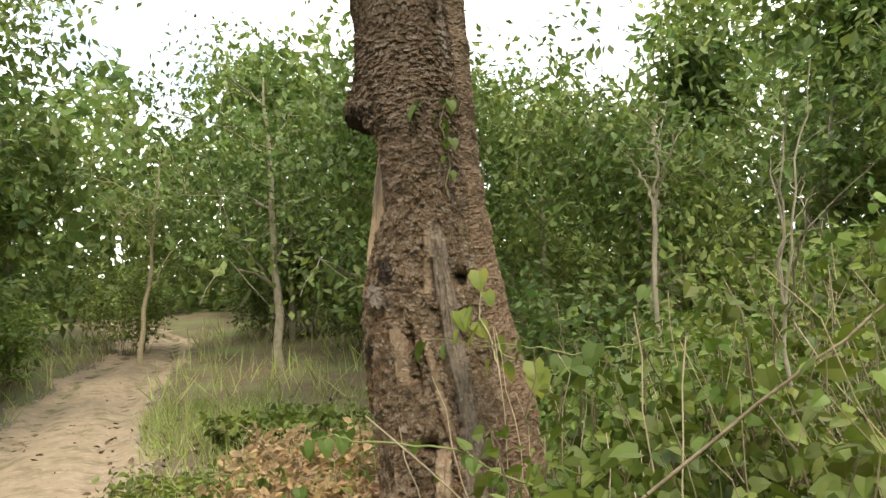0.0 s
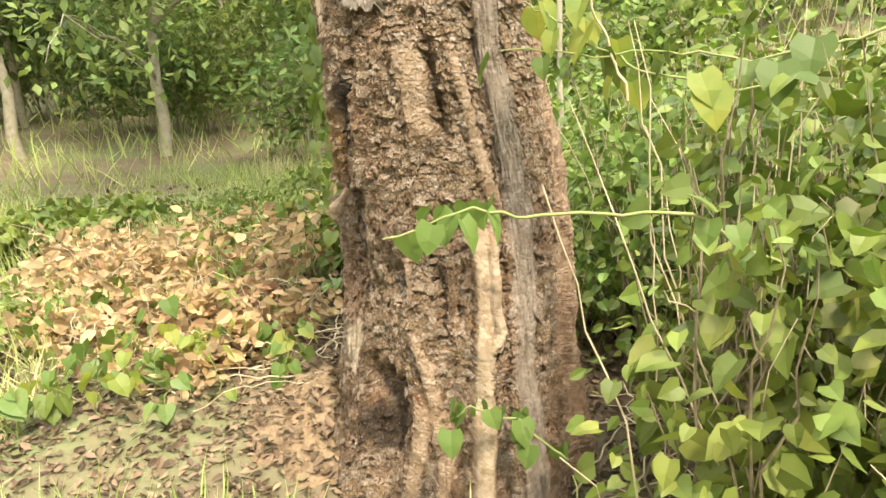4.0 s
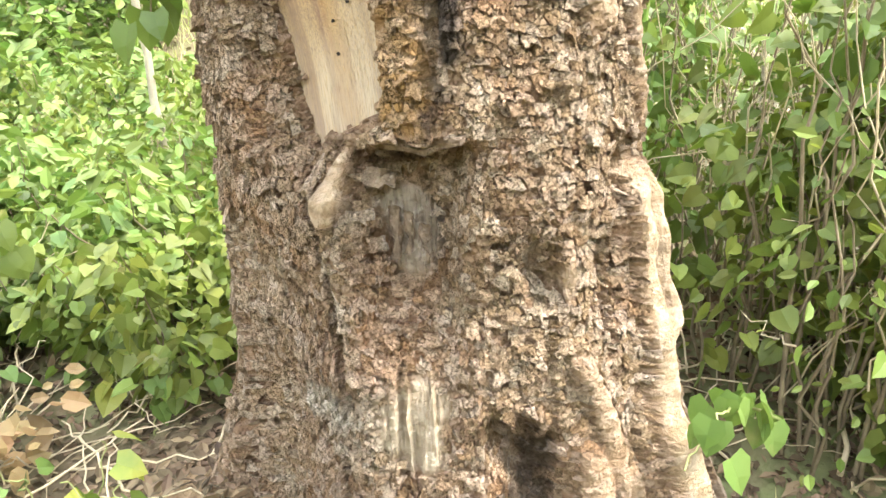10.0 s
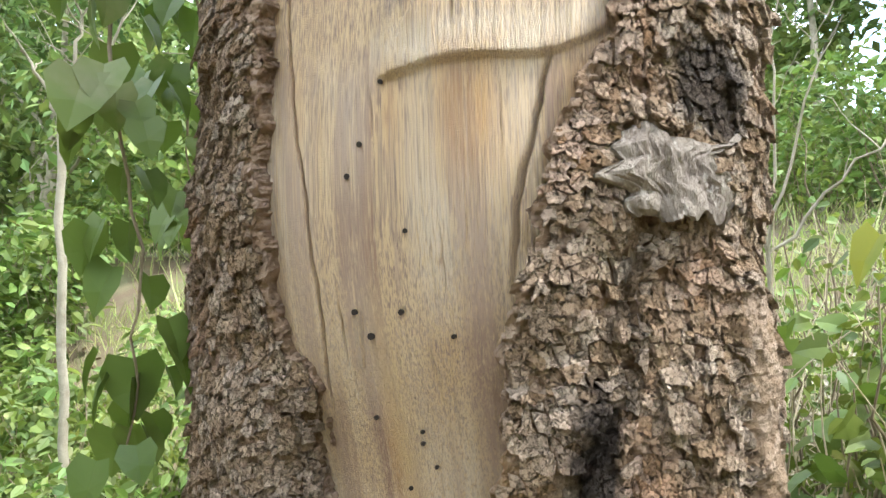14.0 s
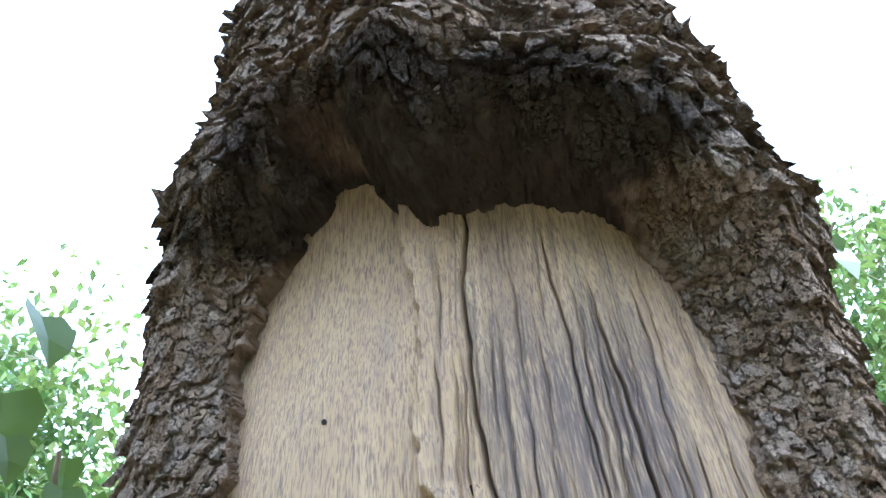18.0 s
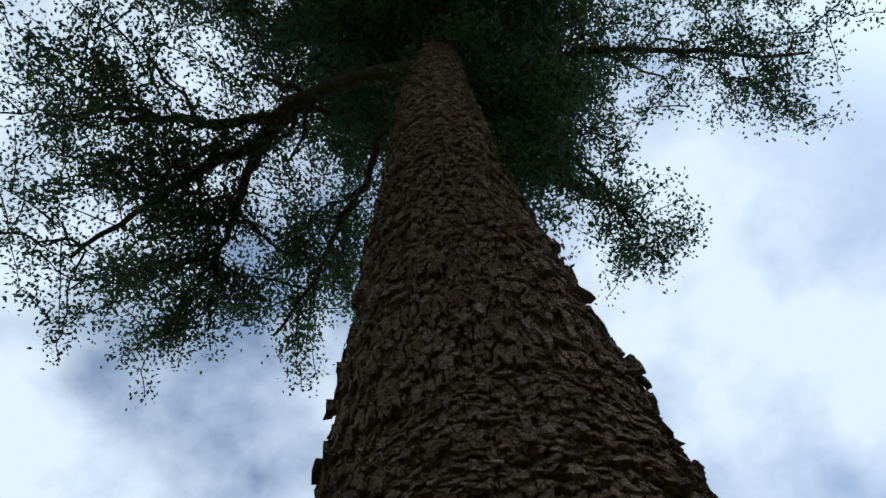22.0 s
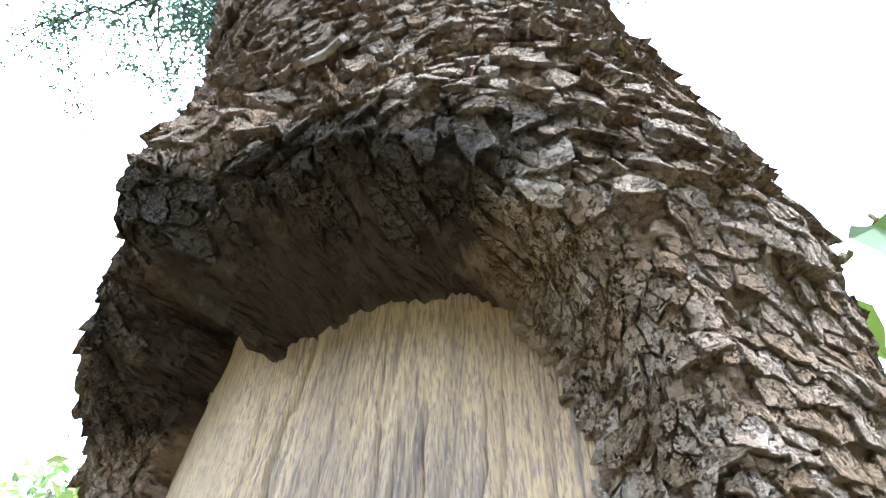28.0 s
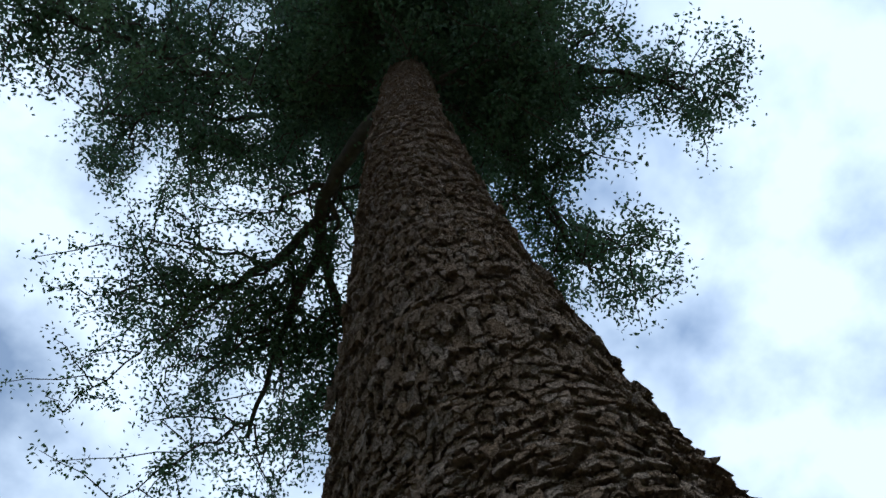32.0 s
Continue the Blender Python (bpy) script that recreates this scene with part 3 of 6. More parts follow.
def carve(p, th):
    """The bare patch, the hollow under it, the swollen lip over it and the burl, as shifts of the barked surface."""
    x, y, z = p[..., 0].copy(), p[..., 1], p[..., 2]
    front = np.cos(th) < 0.05
    ins = panel_inside(y, z)
    goal = panel_x(y, z) + 0.025
    roof = np.interp(y, [-0.1, 0.05, 0.112, 0.15, 0.185, 0.235, 0.28], [2.405, 2.415, 2.388, 2.43, 2.485, 2.485, 2.41])
    # beside the wound the bark lies almost flush with the wood
    side = np.clip((np.interp(z, PZ, PR) - y) / 0.12, 0, 1)
    side = (1 - side * side * (3 - 2 * side)) * np.clip((z - 1.70) / 0.12, 0, 1) * np.clip((roof + 0.05 - z) / 0.06, 0, 1) * (y < 0.1)
    x = np.where(front, np.maximum(x, x + (panel_x(y, z) - np.interp(z, [1.8, 2.0], [0.022, 0.006]) - x) * side), x)
    side = np.clip((y - np.interp(z, PZ, PL)) / 0.11, 0, 1)
    side = (1 - side * side * (3 - 2 * side)) * np.clip((z - 0.98) / 0.08, 0, 1) * np.clip((roof + 0.05 - z) / 0.06, 0, 1) * (y > 0.1)
    x = np.where(front, np.maximum(x, x + (panel_x(y, z) - np.interp(z, [1.4, 1.6, 2.2], [0.018, 0.022, 0.022]) - x) * side), x)
    soft = np.where(roof - z < ins + 0.01, 0.03, 0.008)
    s = np.clip(ins / soft + np.where(soft > 0.01, 0.9, 0.2), 0, 1)
    s = s * s * (3 - 2 * s)
    x = np.where(front & (ins > -0.03), np.maximum(x, x + (goal - x) * s), x)
    # rotten hollow below the bare patch
    hol = np.exp(-((y - 0.02 - 0.02 * np.sin(9 * z)) / 0.095) ** 4) * np.clip((1.088 + 0.008 * np.sin(70 * y) - z) / 0.02, 0, 1) * np.clip((z - 0.55) / 0.35, 0, 1)
    x = np.where(front, x + 0.085 * hol, x)
    # long cracks beside the hollow and down the flank
    ck = 1.4 * np.exp(-((y - np.interp(z, [0.5, 0.65, 0.86, 0.99, 1.2, 1.4], [0.165, 0.172, 0.204, 0.222, 0.268, 0.27]) - 0.005 * np.sin(40 * z)) / 0.0085) ** 2) * np.clip((z - 0.5) / 0.1, 0, 1) * np.clip((1.40 - z) / 0.05, 0, 1)
    ck = ck + np.exp(-((y - np.interp(z, [1.1, 1.2, 1.3, 1.37, 1.53, 1.7], [-0.03, -0.034, -0.055, -0.09, -0.112, -0.13]) - 0.006 * np.sin(30 * z)) / 0.016) ** 2) * np.clip((z - 1.12) / 0.05, 0, 1) * np.clip((1.66 - z) / 0.1, 0, 1) * 1.1
    x = np.where(front, x + 0.03 * ck, x)
    # rotten pocket at the foot
    pk = np.exp(-(((th - 1.26 * np.pi) * 0.45 + 0.02 * np.sin(14 * z)) / 0.062) ** 2) * np.clip((0.55 + 0.02 * np.sin(40 * th) - z) / 0.06, 0, 1) * np.clip((z - 0.10) / 0.3, 0, 1)
    pocket = 0.10 * pk
    # knot hole on the flank
    kh = np.exp(-((x - 0.105) / 0.045) ** 2 - ((z - 0.985) / 0.03) ** 2) * (y < -0.1)
    kh = kh + 0.8 * np.exp(-((x - 0.24) / 0.03) ** 2 - ((z - 1.70) / 0.03) ** 2) * (y < -0.08)
    yy = y + 0.09 * kh
    x = np.where(front, x - 0.02 * np.exp(-((y - 0.37) / 0.06) ** 2) * np.clip((z - 1.45) / 0.15, 0, 1) * np.clip((2.1 - z) / 0.15, 0, 1) , x)
    # swollen lip
    rim = np.exp(-((z - np.interp(y, [-0.2, 0.11, 0.2, 0.3], [2.45, 2.50, 2.55, 2.48])) / 0.085) ** 2) * np.clip((0.42 - np.abs(y - 0.1)) / 0.15, 0, 1)
    x = np.where(front, x - 0.032 * rim, x)
    # a flap of torn bark that hangs to a point over the middle of the wound, and a torn pocket beside it
    flap = np.clip(1 - np.abs(y - 0.11 + 0.02 * np.sin(25 * z)) / (0.016 + 0.40 * np.clip(z - 2.39, 0, 1)), 0, 1) * np.clip((z - 2.385) / 0.015, 0, 1) * np.clip((2.70 - z) / 0.2, 0, 1)
    x = np.where(front, x - 0.042 * np.sqrt(flap), x)
    tear = np.exp(-((y - 0.0) / 0.05) ** 2 - ((z - 2.58 - 0.4 * y) / 0.022) ** 2)
    x = np.where(front, x + 0.035 * tear, x)
    # a slit high on the flank, in a strip of dead wood
    yy = yy + 0.05 * np.exp(-((x - 0.13 - 0.015 * np.sin(9 * z)) / 0.011) ** 2) * np.clip((z - 2.78) / 0.06, 0, 1) * np.clip((3.5 - z) / 0.2, 0, 1) * (y < -0.05)
    out = root_relief(th, z)[0] - pocket
    return np.stack([x + out * np.cos(th), yy + out * np.sin(th), z], -1)


def bark_skin(th, z):
    """The trunk's surface under its scales."""
    q = carve(trunk_place(th, z), th)
    n = np.stack([np.cos(th), np.sin(th), 0 * th], -1)
    rough = 0.010 * fbm(q, 22, 1) + 0.005 * fbm(q * [1, 1, 0.6], 60, 2)
    inside = (np.cos(th) < 0.05) & (panel_inside(q[..., 1], z) > 0.005)
    return q + n * np.where(inside, -0.004, rough)[..., None]


HASH = np.random.default_rng(19).random((4, 8192))


def worley(p, seed):
    """Cells in space: gap between the nearest two centres, offset from the nearest, and two random numbers for its cell."""
    base = np.floor(p).astype(np.int64)
    f1 = np.full(len(p), 9.0)
    f2 = np.full(len(p), 9.0)
    off = np.zeros_like(p)
    key = np.zeros(len(p), np.int64)
    for i, j, k in itertools.product((-1, 0, 1), repeat=3):
        c = base + [i, j, k]
        h = (c[:, 0] * 7349 + c[:, 1] * 3571 + c[:, 2] * 15731 + (c[:, 0] * c[:, 2] & 1023) * 13 + seed * 977) & 8191
        d = c + 0.5 + 0.85 * (np.stack([HASH[0][h], HASH[1][h], HASH[2][h]], 1) - 0.5) - p
        r = np.einsum("ij,ij->i", d, d)
        nearer = r < f1
        f2 = np.where(nearer, f1, np.minimum(f2, r))
        f1 = np.where(nearer, r, f1)
        off = np.where(nearer[:, None], -d, off)
        key = np.where(nearer, h, key)
    return np.sqrt(f2) - np.sqrt(f1), off, HASH[3][key], HASH[0][(key * 31 + 7) & 8191]


def add_cell(me, value):
    at = me.attributes.new("cell", "FLOAT", "POINT")
    at.data.foreach_set("value", np.asarray(value, np.float32))


def value_noise(u, v, seed):
    """Smooth random values over a plane."""
    i, j = np.floor(u).astype(np.int64), np.floor(v).astype(np.int64)
    a, b = u - i, v - j
    a, b = a * a * (3 - 2 * a), b * b * (3 - 2 * b)
    at = lambda m, n: HASH[1][(m * 7349 + n * 3571 + seed * 977) & 8191]
    return (at(i, j) * (1 - a) + at(i + 1, j) * a) * (1 - b) + (at(i, j + 1) * (1 - a) + at(i + 1, j + 1) * a) * b


def add_stain_shade(me, co):
    """Char, ochre rot and pale lichen with shapes of their own, dark spots in hollows and shade painted under the lip,
    as a colour attribute.
    """
    col = np.zeros((len(co), 4), np.float32)
    x, y, z = co.T
    # greyer weathered bark higher up, in uneven drifts; darkened with height for backlit shade too
    k = np.interp(z, [1.5, 2.4, 3.0, 4.5], [0.5, 0.65, 0.8, 0.95]) * np.clip((z - 1.75) / 0.5 + 0.45 * fbm(co, 9, 41), 0, 1)
    up = np.clip((z - 2.9) / 2.0, 0, 1)[:, None]
    col[:, :3] = np.array((0.25, 0.18, 0.125)) * (1 - up) + np.array((0.24, 0.16, 0.105)) * up
    col[:, 3] = k
    # reddish rotten bark in drifts round the foot
    k = 0.55 * np.clip(0.25 + 1.3 * fbm(co * [1, 1, 0.5], 12, 43), 0, 1) * np.clip((1.15 - z) / 0.2, 0, 1)
    col[:, :3] = np.where((z < 1.15)[:, None], np.array((0.26, 0.155, 0.10)), col[:, :3])
    col[:, 3] = np.maximum(col[:, 3] * (z > 1.15), k)
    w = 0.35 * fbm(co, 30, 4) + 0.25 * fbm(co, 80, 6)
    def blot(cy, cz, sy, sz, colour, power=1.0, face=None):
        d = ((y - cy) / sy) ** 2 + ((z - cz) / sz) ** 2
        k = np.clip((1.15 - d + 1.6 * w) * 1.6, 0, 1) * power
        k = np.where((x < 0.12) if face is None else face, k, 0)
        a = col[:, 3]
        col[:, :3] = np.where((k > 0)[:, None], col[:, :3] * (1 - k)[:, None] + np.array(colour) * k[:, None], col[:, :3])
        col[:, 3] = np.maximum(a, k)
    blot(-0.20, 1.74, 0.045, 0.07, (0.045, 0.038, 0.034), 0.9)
    # next two: shade under the swollen lip, put into the colour as near-black
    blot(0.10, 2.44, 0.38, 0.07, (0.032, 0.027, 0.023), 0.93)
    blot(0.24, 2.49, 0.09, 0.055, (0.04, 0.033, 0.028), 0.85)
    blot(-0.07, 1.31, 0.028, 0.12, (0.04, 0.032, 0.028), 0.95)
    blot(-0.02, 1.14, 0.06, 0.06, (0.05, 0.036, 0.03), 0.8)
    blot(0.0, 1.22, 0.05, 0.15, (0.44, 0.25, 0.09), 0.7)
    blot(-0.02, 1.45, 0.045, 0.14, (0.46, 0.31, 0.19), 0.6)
    # a dark spot on the foot pocket, two thin dark lines across the hollow
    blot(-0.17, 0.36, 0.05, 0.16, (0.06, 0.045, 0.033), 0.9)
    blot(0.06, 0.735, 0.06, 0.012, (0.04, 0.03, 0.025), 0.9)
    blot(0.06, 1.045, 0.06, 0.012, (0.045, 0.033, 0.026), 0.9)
    blot(0.02, 0.55, 0.10, 0.16, (0.33, 0.19, 0.125), 0.5)
    blot(0.06, 0.80, 0.10, 0.22, (0.30, 0.15, 0.075), 0.55)
    blot(0.12, 0.50, 0.12, 0.10, (0.46, 0.38, 0.29), 0.6)
    blot(0.22, 0.53, 0.09, 0.05, (0.52, 0.46, 0.38), 0.75)
    flank = y < -0.12
    def blot_x(cx, cz, sx, sz, colour, power=1.0):
        d = ((x - cx) / sx) ** 2 + ((z - cz) / sz) ** 2
        k = np.where(flank, np.clip((1.1 - d + 1.2 * w) * 1.6, 0, 1) * power, 0)
        col[:, :3] = col[:, :3] * (1 - k)[:, None] + np.array(colour) * k[:, None]
        col[:, 3] = np.maximum(col[:, 3], k)
    blot_x(0.20, 3.0, 0.05, 0.42, (0.42, 0.35, 0.29), 0.75)
    # near-black spots over the two knot holes
    blot_x(0.105, 0.985, 0.04, 0.03, (0.03, 0.02, 0.015), 0.9)
    blot_x(0.24, 1.70, 0.03, 0.03, (0.03, 0.02, 0.015), 0.9)
    th = bearing(co)
    k = np.interp(z, [0.7, 0.75, 1.05, 1.2], [0.95, 0.85, 0.85, 0.95]) * root_relief(th, z)[1]
    # smooth cream bark, ringed and flecked
    shade = 0.72 + 0.35 * value_noise(th * 14, z * 9, 33) + 0.16 * value_noise(th * 40, z * 55, 34) - 0.25 * np.clip(np.abs(np.sin(31 * z + 3 * th)) * 40 - 39, 0, 1)
    col[:, :3] = col[:, :3] * (1 - k)[:, None] + np.array((0.47, 0.345, 0.225)) * shade[:, None] * k[:, None]
    col[:, 3] = np.maximum(col[:, 3], k)
    for mask, colour in zip(fibre_mask(co, th), ((0.40, 0.345, 0.29), (0.50, 0.41, 0.30), (0.30, 0.25, 0.20))):
        k = 0.85 * np.clip(1.6 * mask, 0, 1)
        streak = np.array(colour) * (0.55 + 0.5 * value_noise(th * 63, z * 8, 31) + 0.25 * value_noise(th * 150, z * 20, 35))[:, None]
        col[:, :3] = col[:, :3] * (1 - k)[:, None] + streak * k[:, None]
        col[:, 3] = np.maximum(col[:, 3], k)
    at = me.color_attributes.new("stain_shade", "FLOAT_COLOR", "POINT")
    at.data.foreach_set("color", col.ravel())


tree = empty("great_tree", (0.15, 0.15, 0.0))
tagged(tree, "tall old tree with scaly brown bark and a long bare-wood wound", "tree")


def under(ob, parent):
    """Parents ob and keeps its place."""
    ob.parent = parent
    ob.matrix_parent_inverse = Matrix.Translation(parent.location).inverted()
    return ob


tz = np.concatenate([np.linspace(a, b, n, endpoint=False) for a, b, n in ((-0.4, 0.0, 40), (0.0, 1.15, 340), (1.15, 2.33, 250), (2.33, 2.56, 90), (2.56, 3.3, 120), (3.3, 5.5, 110), (5.5, 8.8, 100))] + [np.linspace(8.8, 13.5, 40)])
tth = np.concatenate([np.linspace(np.pi * 0.55, np.pi * 1.66, 460, endpoint=False), np.linspace(np.pi * 1.66, np.pi * 2.55, 60, endpoint=False)])
TZ, TT = np.meshgrid(tz, tth, indexing="ij")
TV = bark_skin(TT, TZ)
TU = np.roll(TV, -1, 1) - np.roll(TV, 1, 1)
TN = np.cross(TU, np.gradient(TV, axis=0))
TN /= np.linalg.norm(TN, axis=2, keepdims=True) + 1e-9
tv, tn, th = TV.reshape(-1, 3), TN.reshape(-1, 3), TT.ravel()
# crumbled inner bark, fibres and furrows
warp = np.stack([fbm(tv, 45, 11), fbm(tv, 45, 12), fbm(tv, 40, 13)], 1)
gap, off, r1, r2 = worley((tv + 0.010 * warp) / [0.02, 0.02, 0.014], 1)
bare = (np.cos(th) < 0.05) & (panel_inside(tv[:, 1], tv[:, 2]) > 0.003)
high = 0.006 * np.clip(gap / 0.2, 0, 1) * (0.35 + r1) - 0.005 * off[:, 2] * r2 - 0.006
fibres = np.clip(np.max(fibre_mask(tv, th), 0) * 1.5, 0, 1)
arc = th * 0.42
column = root_relief(th, tv[:, 2])[1]
strand = value_noise(arc * 130, tv[:, 2] * 9, 21) + 0.6 * value_noise(arc * 300, tv[:, 2] * 22, 22)
high = high * (1 - 0.8 * fibres) + fibres * 0.014 * (strand - 0.7)
high = high * (1 - 0.9 * column)
furrow = (1 - column) * np.clip((1.1 - tv[:, 2]) / 0.25, 0, 1)
high = high - furrow * 0.022 * np.clip((value_noise(arc * 24 + 0.6 * np.sin(tv[:, 2] * 6), tv[:, 2] * 2.2, 23) - 0.62) * 4, 0, 1)
tv = tv + tn * np.where(bare, 0, high)[:, None]
tm = mesh_of("trunk", tv, grid_faces(len(tz), len(tth), True), False)
add_stain_shade(tm, tv)
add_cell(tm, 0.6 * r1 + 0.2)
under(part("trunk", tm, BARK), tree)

# bare wood: a smooth grooved sheet in the wound, with a ledge, a raised seam and long drying cracks
wy = np.linspace(-0.155, 0.36, 620)
wz = np.linspace(1.02, 2.53, 350)
WZ, WY = np.meshgrid(wz, wy, indexing="ij")
WX = panel_x(WY, WZ)
ledge = 1.748 + 0.012 * np.sin(WY * 25) + 0.06 * np.clip((0.10 - WY) / 0.2, -0.3, 1) ** 2
WX = WX - 0.010 * np.clip((WZ - ledge) / 0.005, 0, 1) * np.clip((WY + 0.11) / 0.03, 0, 1) * np.clip((0.155 - WY) / 0.02, 0, 1) * np.clip((1.97 - WZ) / 0.2, 0, 1)
lean = WY + 0.004 * np.sin(WZ * 5 + 20 * WY) + 0.0025 * np.sin(WZ * 13 + 1) + 0.05 * (WZ - 1.8) * (WY - 0.1)
strand = value_noise(lean * 520, WZ * 9, 1) - 0.5
cord = value_noise(lean * 170, WZ * 5, 2) - 0.5
old = np.clip((0.128 - WY) / 0.03, 0, 1) * np.clip((WZ - 1.77) / 0.05, 0, 1)
lower = np.clip((1.80 - WZ) / 0.05, 0, 1)
WX = WX - (0.0004 + 0.0016 * old) * strand - (0.0004 + 0.0022 * old) * cord + 0.004 * fbm(np.stack([WX, WY * 1.5, WZ * 0.5], -1), 16, 3)
# the torn strip that stands off between the long crack and its ragged edge
seam = np.interp(WZ, [1.78, 1.84, 1.906, 1.953, 2.005, 2.05, 2.055, 2.071, 2.109, 2.158, 2.229, 2.30, 2.378], [0.128, 0.105, 0.083, 0.078, 0.071, 0.082, 0.088, 0.101, 0.130, 0.135, 0.128, 0.131, 0.147]) + 0.002 * np.sin(WZ * 140) + 0.0015 * np.sin(WZ * 310)
split = np.interp(WZ, [1.80, 1.905, 1.94, 1.99, 2.058, 2.107, 2.19, 2.293, 2.367, 2.42], [0.064, 0.061, 0.054, 0.058, 0.065, 0.079, 0.084, 0.087, 0.081, 0.075])
over = np.clip((seam - WY) / 0.003, 0, 1) * np.clip(1 - (seam - WY) / 0.06, 0, 1) * np.clip((WZ - 1.78) / 0.03, 0, 1)
WX = WX - np.where(WZ > 2.05, 0.014, 0.006) * over
WX = WX + 0.008 * np.clip((WY - seam) / 0.001, 0, 1) * np.clip(1 - (WY - seam) / 0.010, 0, 1) * np.clip((WZ - 1.80) / 0.05, 0, 1) * np.clip((2.06 - WZ) / 0.02, 0, 1)


def crack(path_z, path_y, width, deep):
    """A drying crack along a line, tapering out at both ends."""
    line = np.interp(WZ, path_z, path_y) + 0.0012 * np.sin(WZ * 47 + path_y[0] * 90) + 0.0008 * np.sin(WZ * 131)
    ends = np.clip((WZ - path_z[0]) / 0.06, 0, 1) * np.clip((path_z[-1] - WZ) / 0.06, 0, 1)
    return deep * np.exp(-((WY - line) / (width * (0.6 + 0.4 * ends))) ** 2) * ends


WX = WX + crack([1.80, 1.905, 1.94, 1.99, 2.058, 2.107, 2.19, 2.293, 2.367, 2.45], [0.064, 0.061, 0.054, 0.058, 0.065, 0.079, 0.084, 0.087, 0.081, 0.075], 0.0017, 0.024)
WX = WX + crack([1.86, 1.944, 2.02, 2.119, 2.207, 2.32], [-0.041, -0.038, -0.044, -0.043, -0.037, -0.03], 0.0014, 0.018)
WX = WX + crack([2.05, 2.15, 2.236, 2.336, 2.40], [-0.008, -0.004, -0.002, 0.003, 0.006], 0.0011, 0.012)
WX = WX + crack([1.36, 1.45, 1.524, 1.646, 1.744, 1.878, 2.0], [0.252, 0.243, 0.243, 0.254, 0.271, 0.284, 0.288], 0.0018, 0.02)
WX = WX + crack([1.50, 1.6, 1.70, 1.78], [0.012, 0.0, -0.02, -0.04], 0.0028, 0.02)
g = np.random.default_rng(3)
for _ in range(110):
    cy0 = g.uniform(-0.11, 0.12)
    lo = g.uniform(1.80, 2.28)
    tilt = 0.05 * (cy0 - 0.1)
    hi = lo + g.uniform(0.05, 0.22)
    WX = WX + crack([lo, hi], [cy0 + tilt * (lo - 1.8), cy0 + tilt * (hi - 1.8)], 0.0009, g.uniform(0.003, 0.008))
for _ in range(40):
    cy0 = g.uniform(-0.02, 0.22)
    lo = g.uniform(1.15, 1.68)
    hi = lo + g.uniform(0.03, 0.12)
    WX = WX + crack([lo, hi], [cy0, cy0 + g.normal() * 0.003], 0.0013, g.uniform(0.002, 0.006))
# knife marks
for y0, z0, y1, z1 in ((0.248, 2.088, 0.222, 2.098), (0.222, 2.098, 0.177, 2.093), (0.295, 2.073, 0.24, 2.078), (0.24, 2.078, 0.20, 2.072), (0.20, 2.072, 0.16, 2.068), (0.16, 2.068, 0.10, 2.060), (0.25, 2.050, 0.235, 2.060), (0.25, 2.050, 0.236, 2.046), (0.235, 2.060, 0.222, 2.054), (0.20, 2.02, 0.165, 2.035), (0.19, 2.012, 0.175, 2.018)):
    k = np.clip(((WY - y0) * (y1 - y0) + (WZ - z0) * (z1 - z0)) / ((y1 - y0) ** 2 + (z1 - z0) ** 2), 0, 1)
    d = np.hypot(WY - y0 - k * (y1 - y0), WZ - z0 - k * (z1 - z0))
    WX = WX + 0.004 * np.exp(-(d / 0.0024) ** 2)
pv = np.stack([WX, WY, WZ], -1).reshape(-1, 3)
pm = mesh_of("bare_wood", pv, grid_faces(len(wz), len(wy)))
pm.flip_normals()
# weathering: grey-violet old grain, raw ochre streaks, bleached patches
col = np.zeros((len(wz), len(wy), 4), np.float32)
area = value_noise(lean * 26, WZ * 3.2, 5) * 0.6 + value_noise(lean * 70, WZ * 6, 6) * 0.4
fine = value_noise(lean * 560, WZ * 16, 7)
band = np.clip(1 - np.abs(WY - np.interp(WZ, [1.8, 1.84, 1.91, 2.05, 2.2, 2.4], [0.148, 0.127, 0.108, 0.103, 0.148, 0.155])) / 0.024, 0, 1) * np.clip((WZ - 1.79) / 0.04, 0, 1)
where = np.clip((2.34 - WZ) / 0.15, 0.3, 1) * np.maximum(old * (WY < seam) * np.clip((split + 0.002 - WY) / 0.004, 0.12, 1), band)
dash = np.clip((value_noise(lean * 330, WZ * 11, 8) - 0.72) * 6, 0, 1)
dark = np.clip(1.0 * np.clip((area - 0.48) * 4.5, 0, 1) * np.clip(0.3 + 1.2 * fine, 0, 1) * where + 0.65 * dash * np.maximum(old, 0.6 * lower * (WY < 0.2)), 0, 0.9)
col[..., :3] = np.where((dark > 0.001)[..., None], (0.15, 0.116, 0.105), (0.15, 0.116, 0.105))
raw = np.clip((value_noise(WY * 30, WZ * 4, 9) - 0.6) * 4, 0, 1) * lower * 0.5
col[..., :3] = np.where((raw > dark)[..., None], (0.52, 0.29, 0.10), col[..., :3])
col[..., 3] = np.maximum(dark, raw)
# purple-brown streaks and an amber one in the lower wood
streak = np.clip((value_noise(lean * 62, WZ * 3.2, 15) - 0.46) * 4.0, 0, 0.9) * lower * np.clip((fine + 0.25) * 1.3, 0, 1)
amber = 0.75 * np.exp(-((WY - 0.155 - 0.03 * (WZ - 1.35)) / 0.014) ** 2 - ((WZ - 1.34) / 0.13) ** 2)
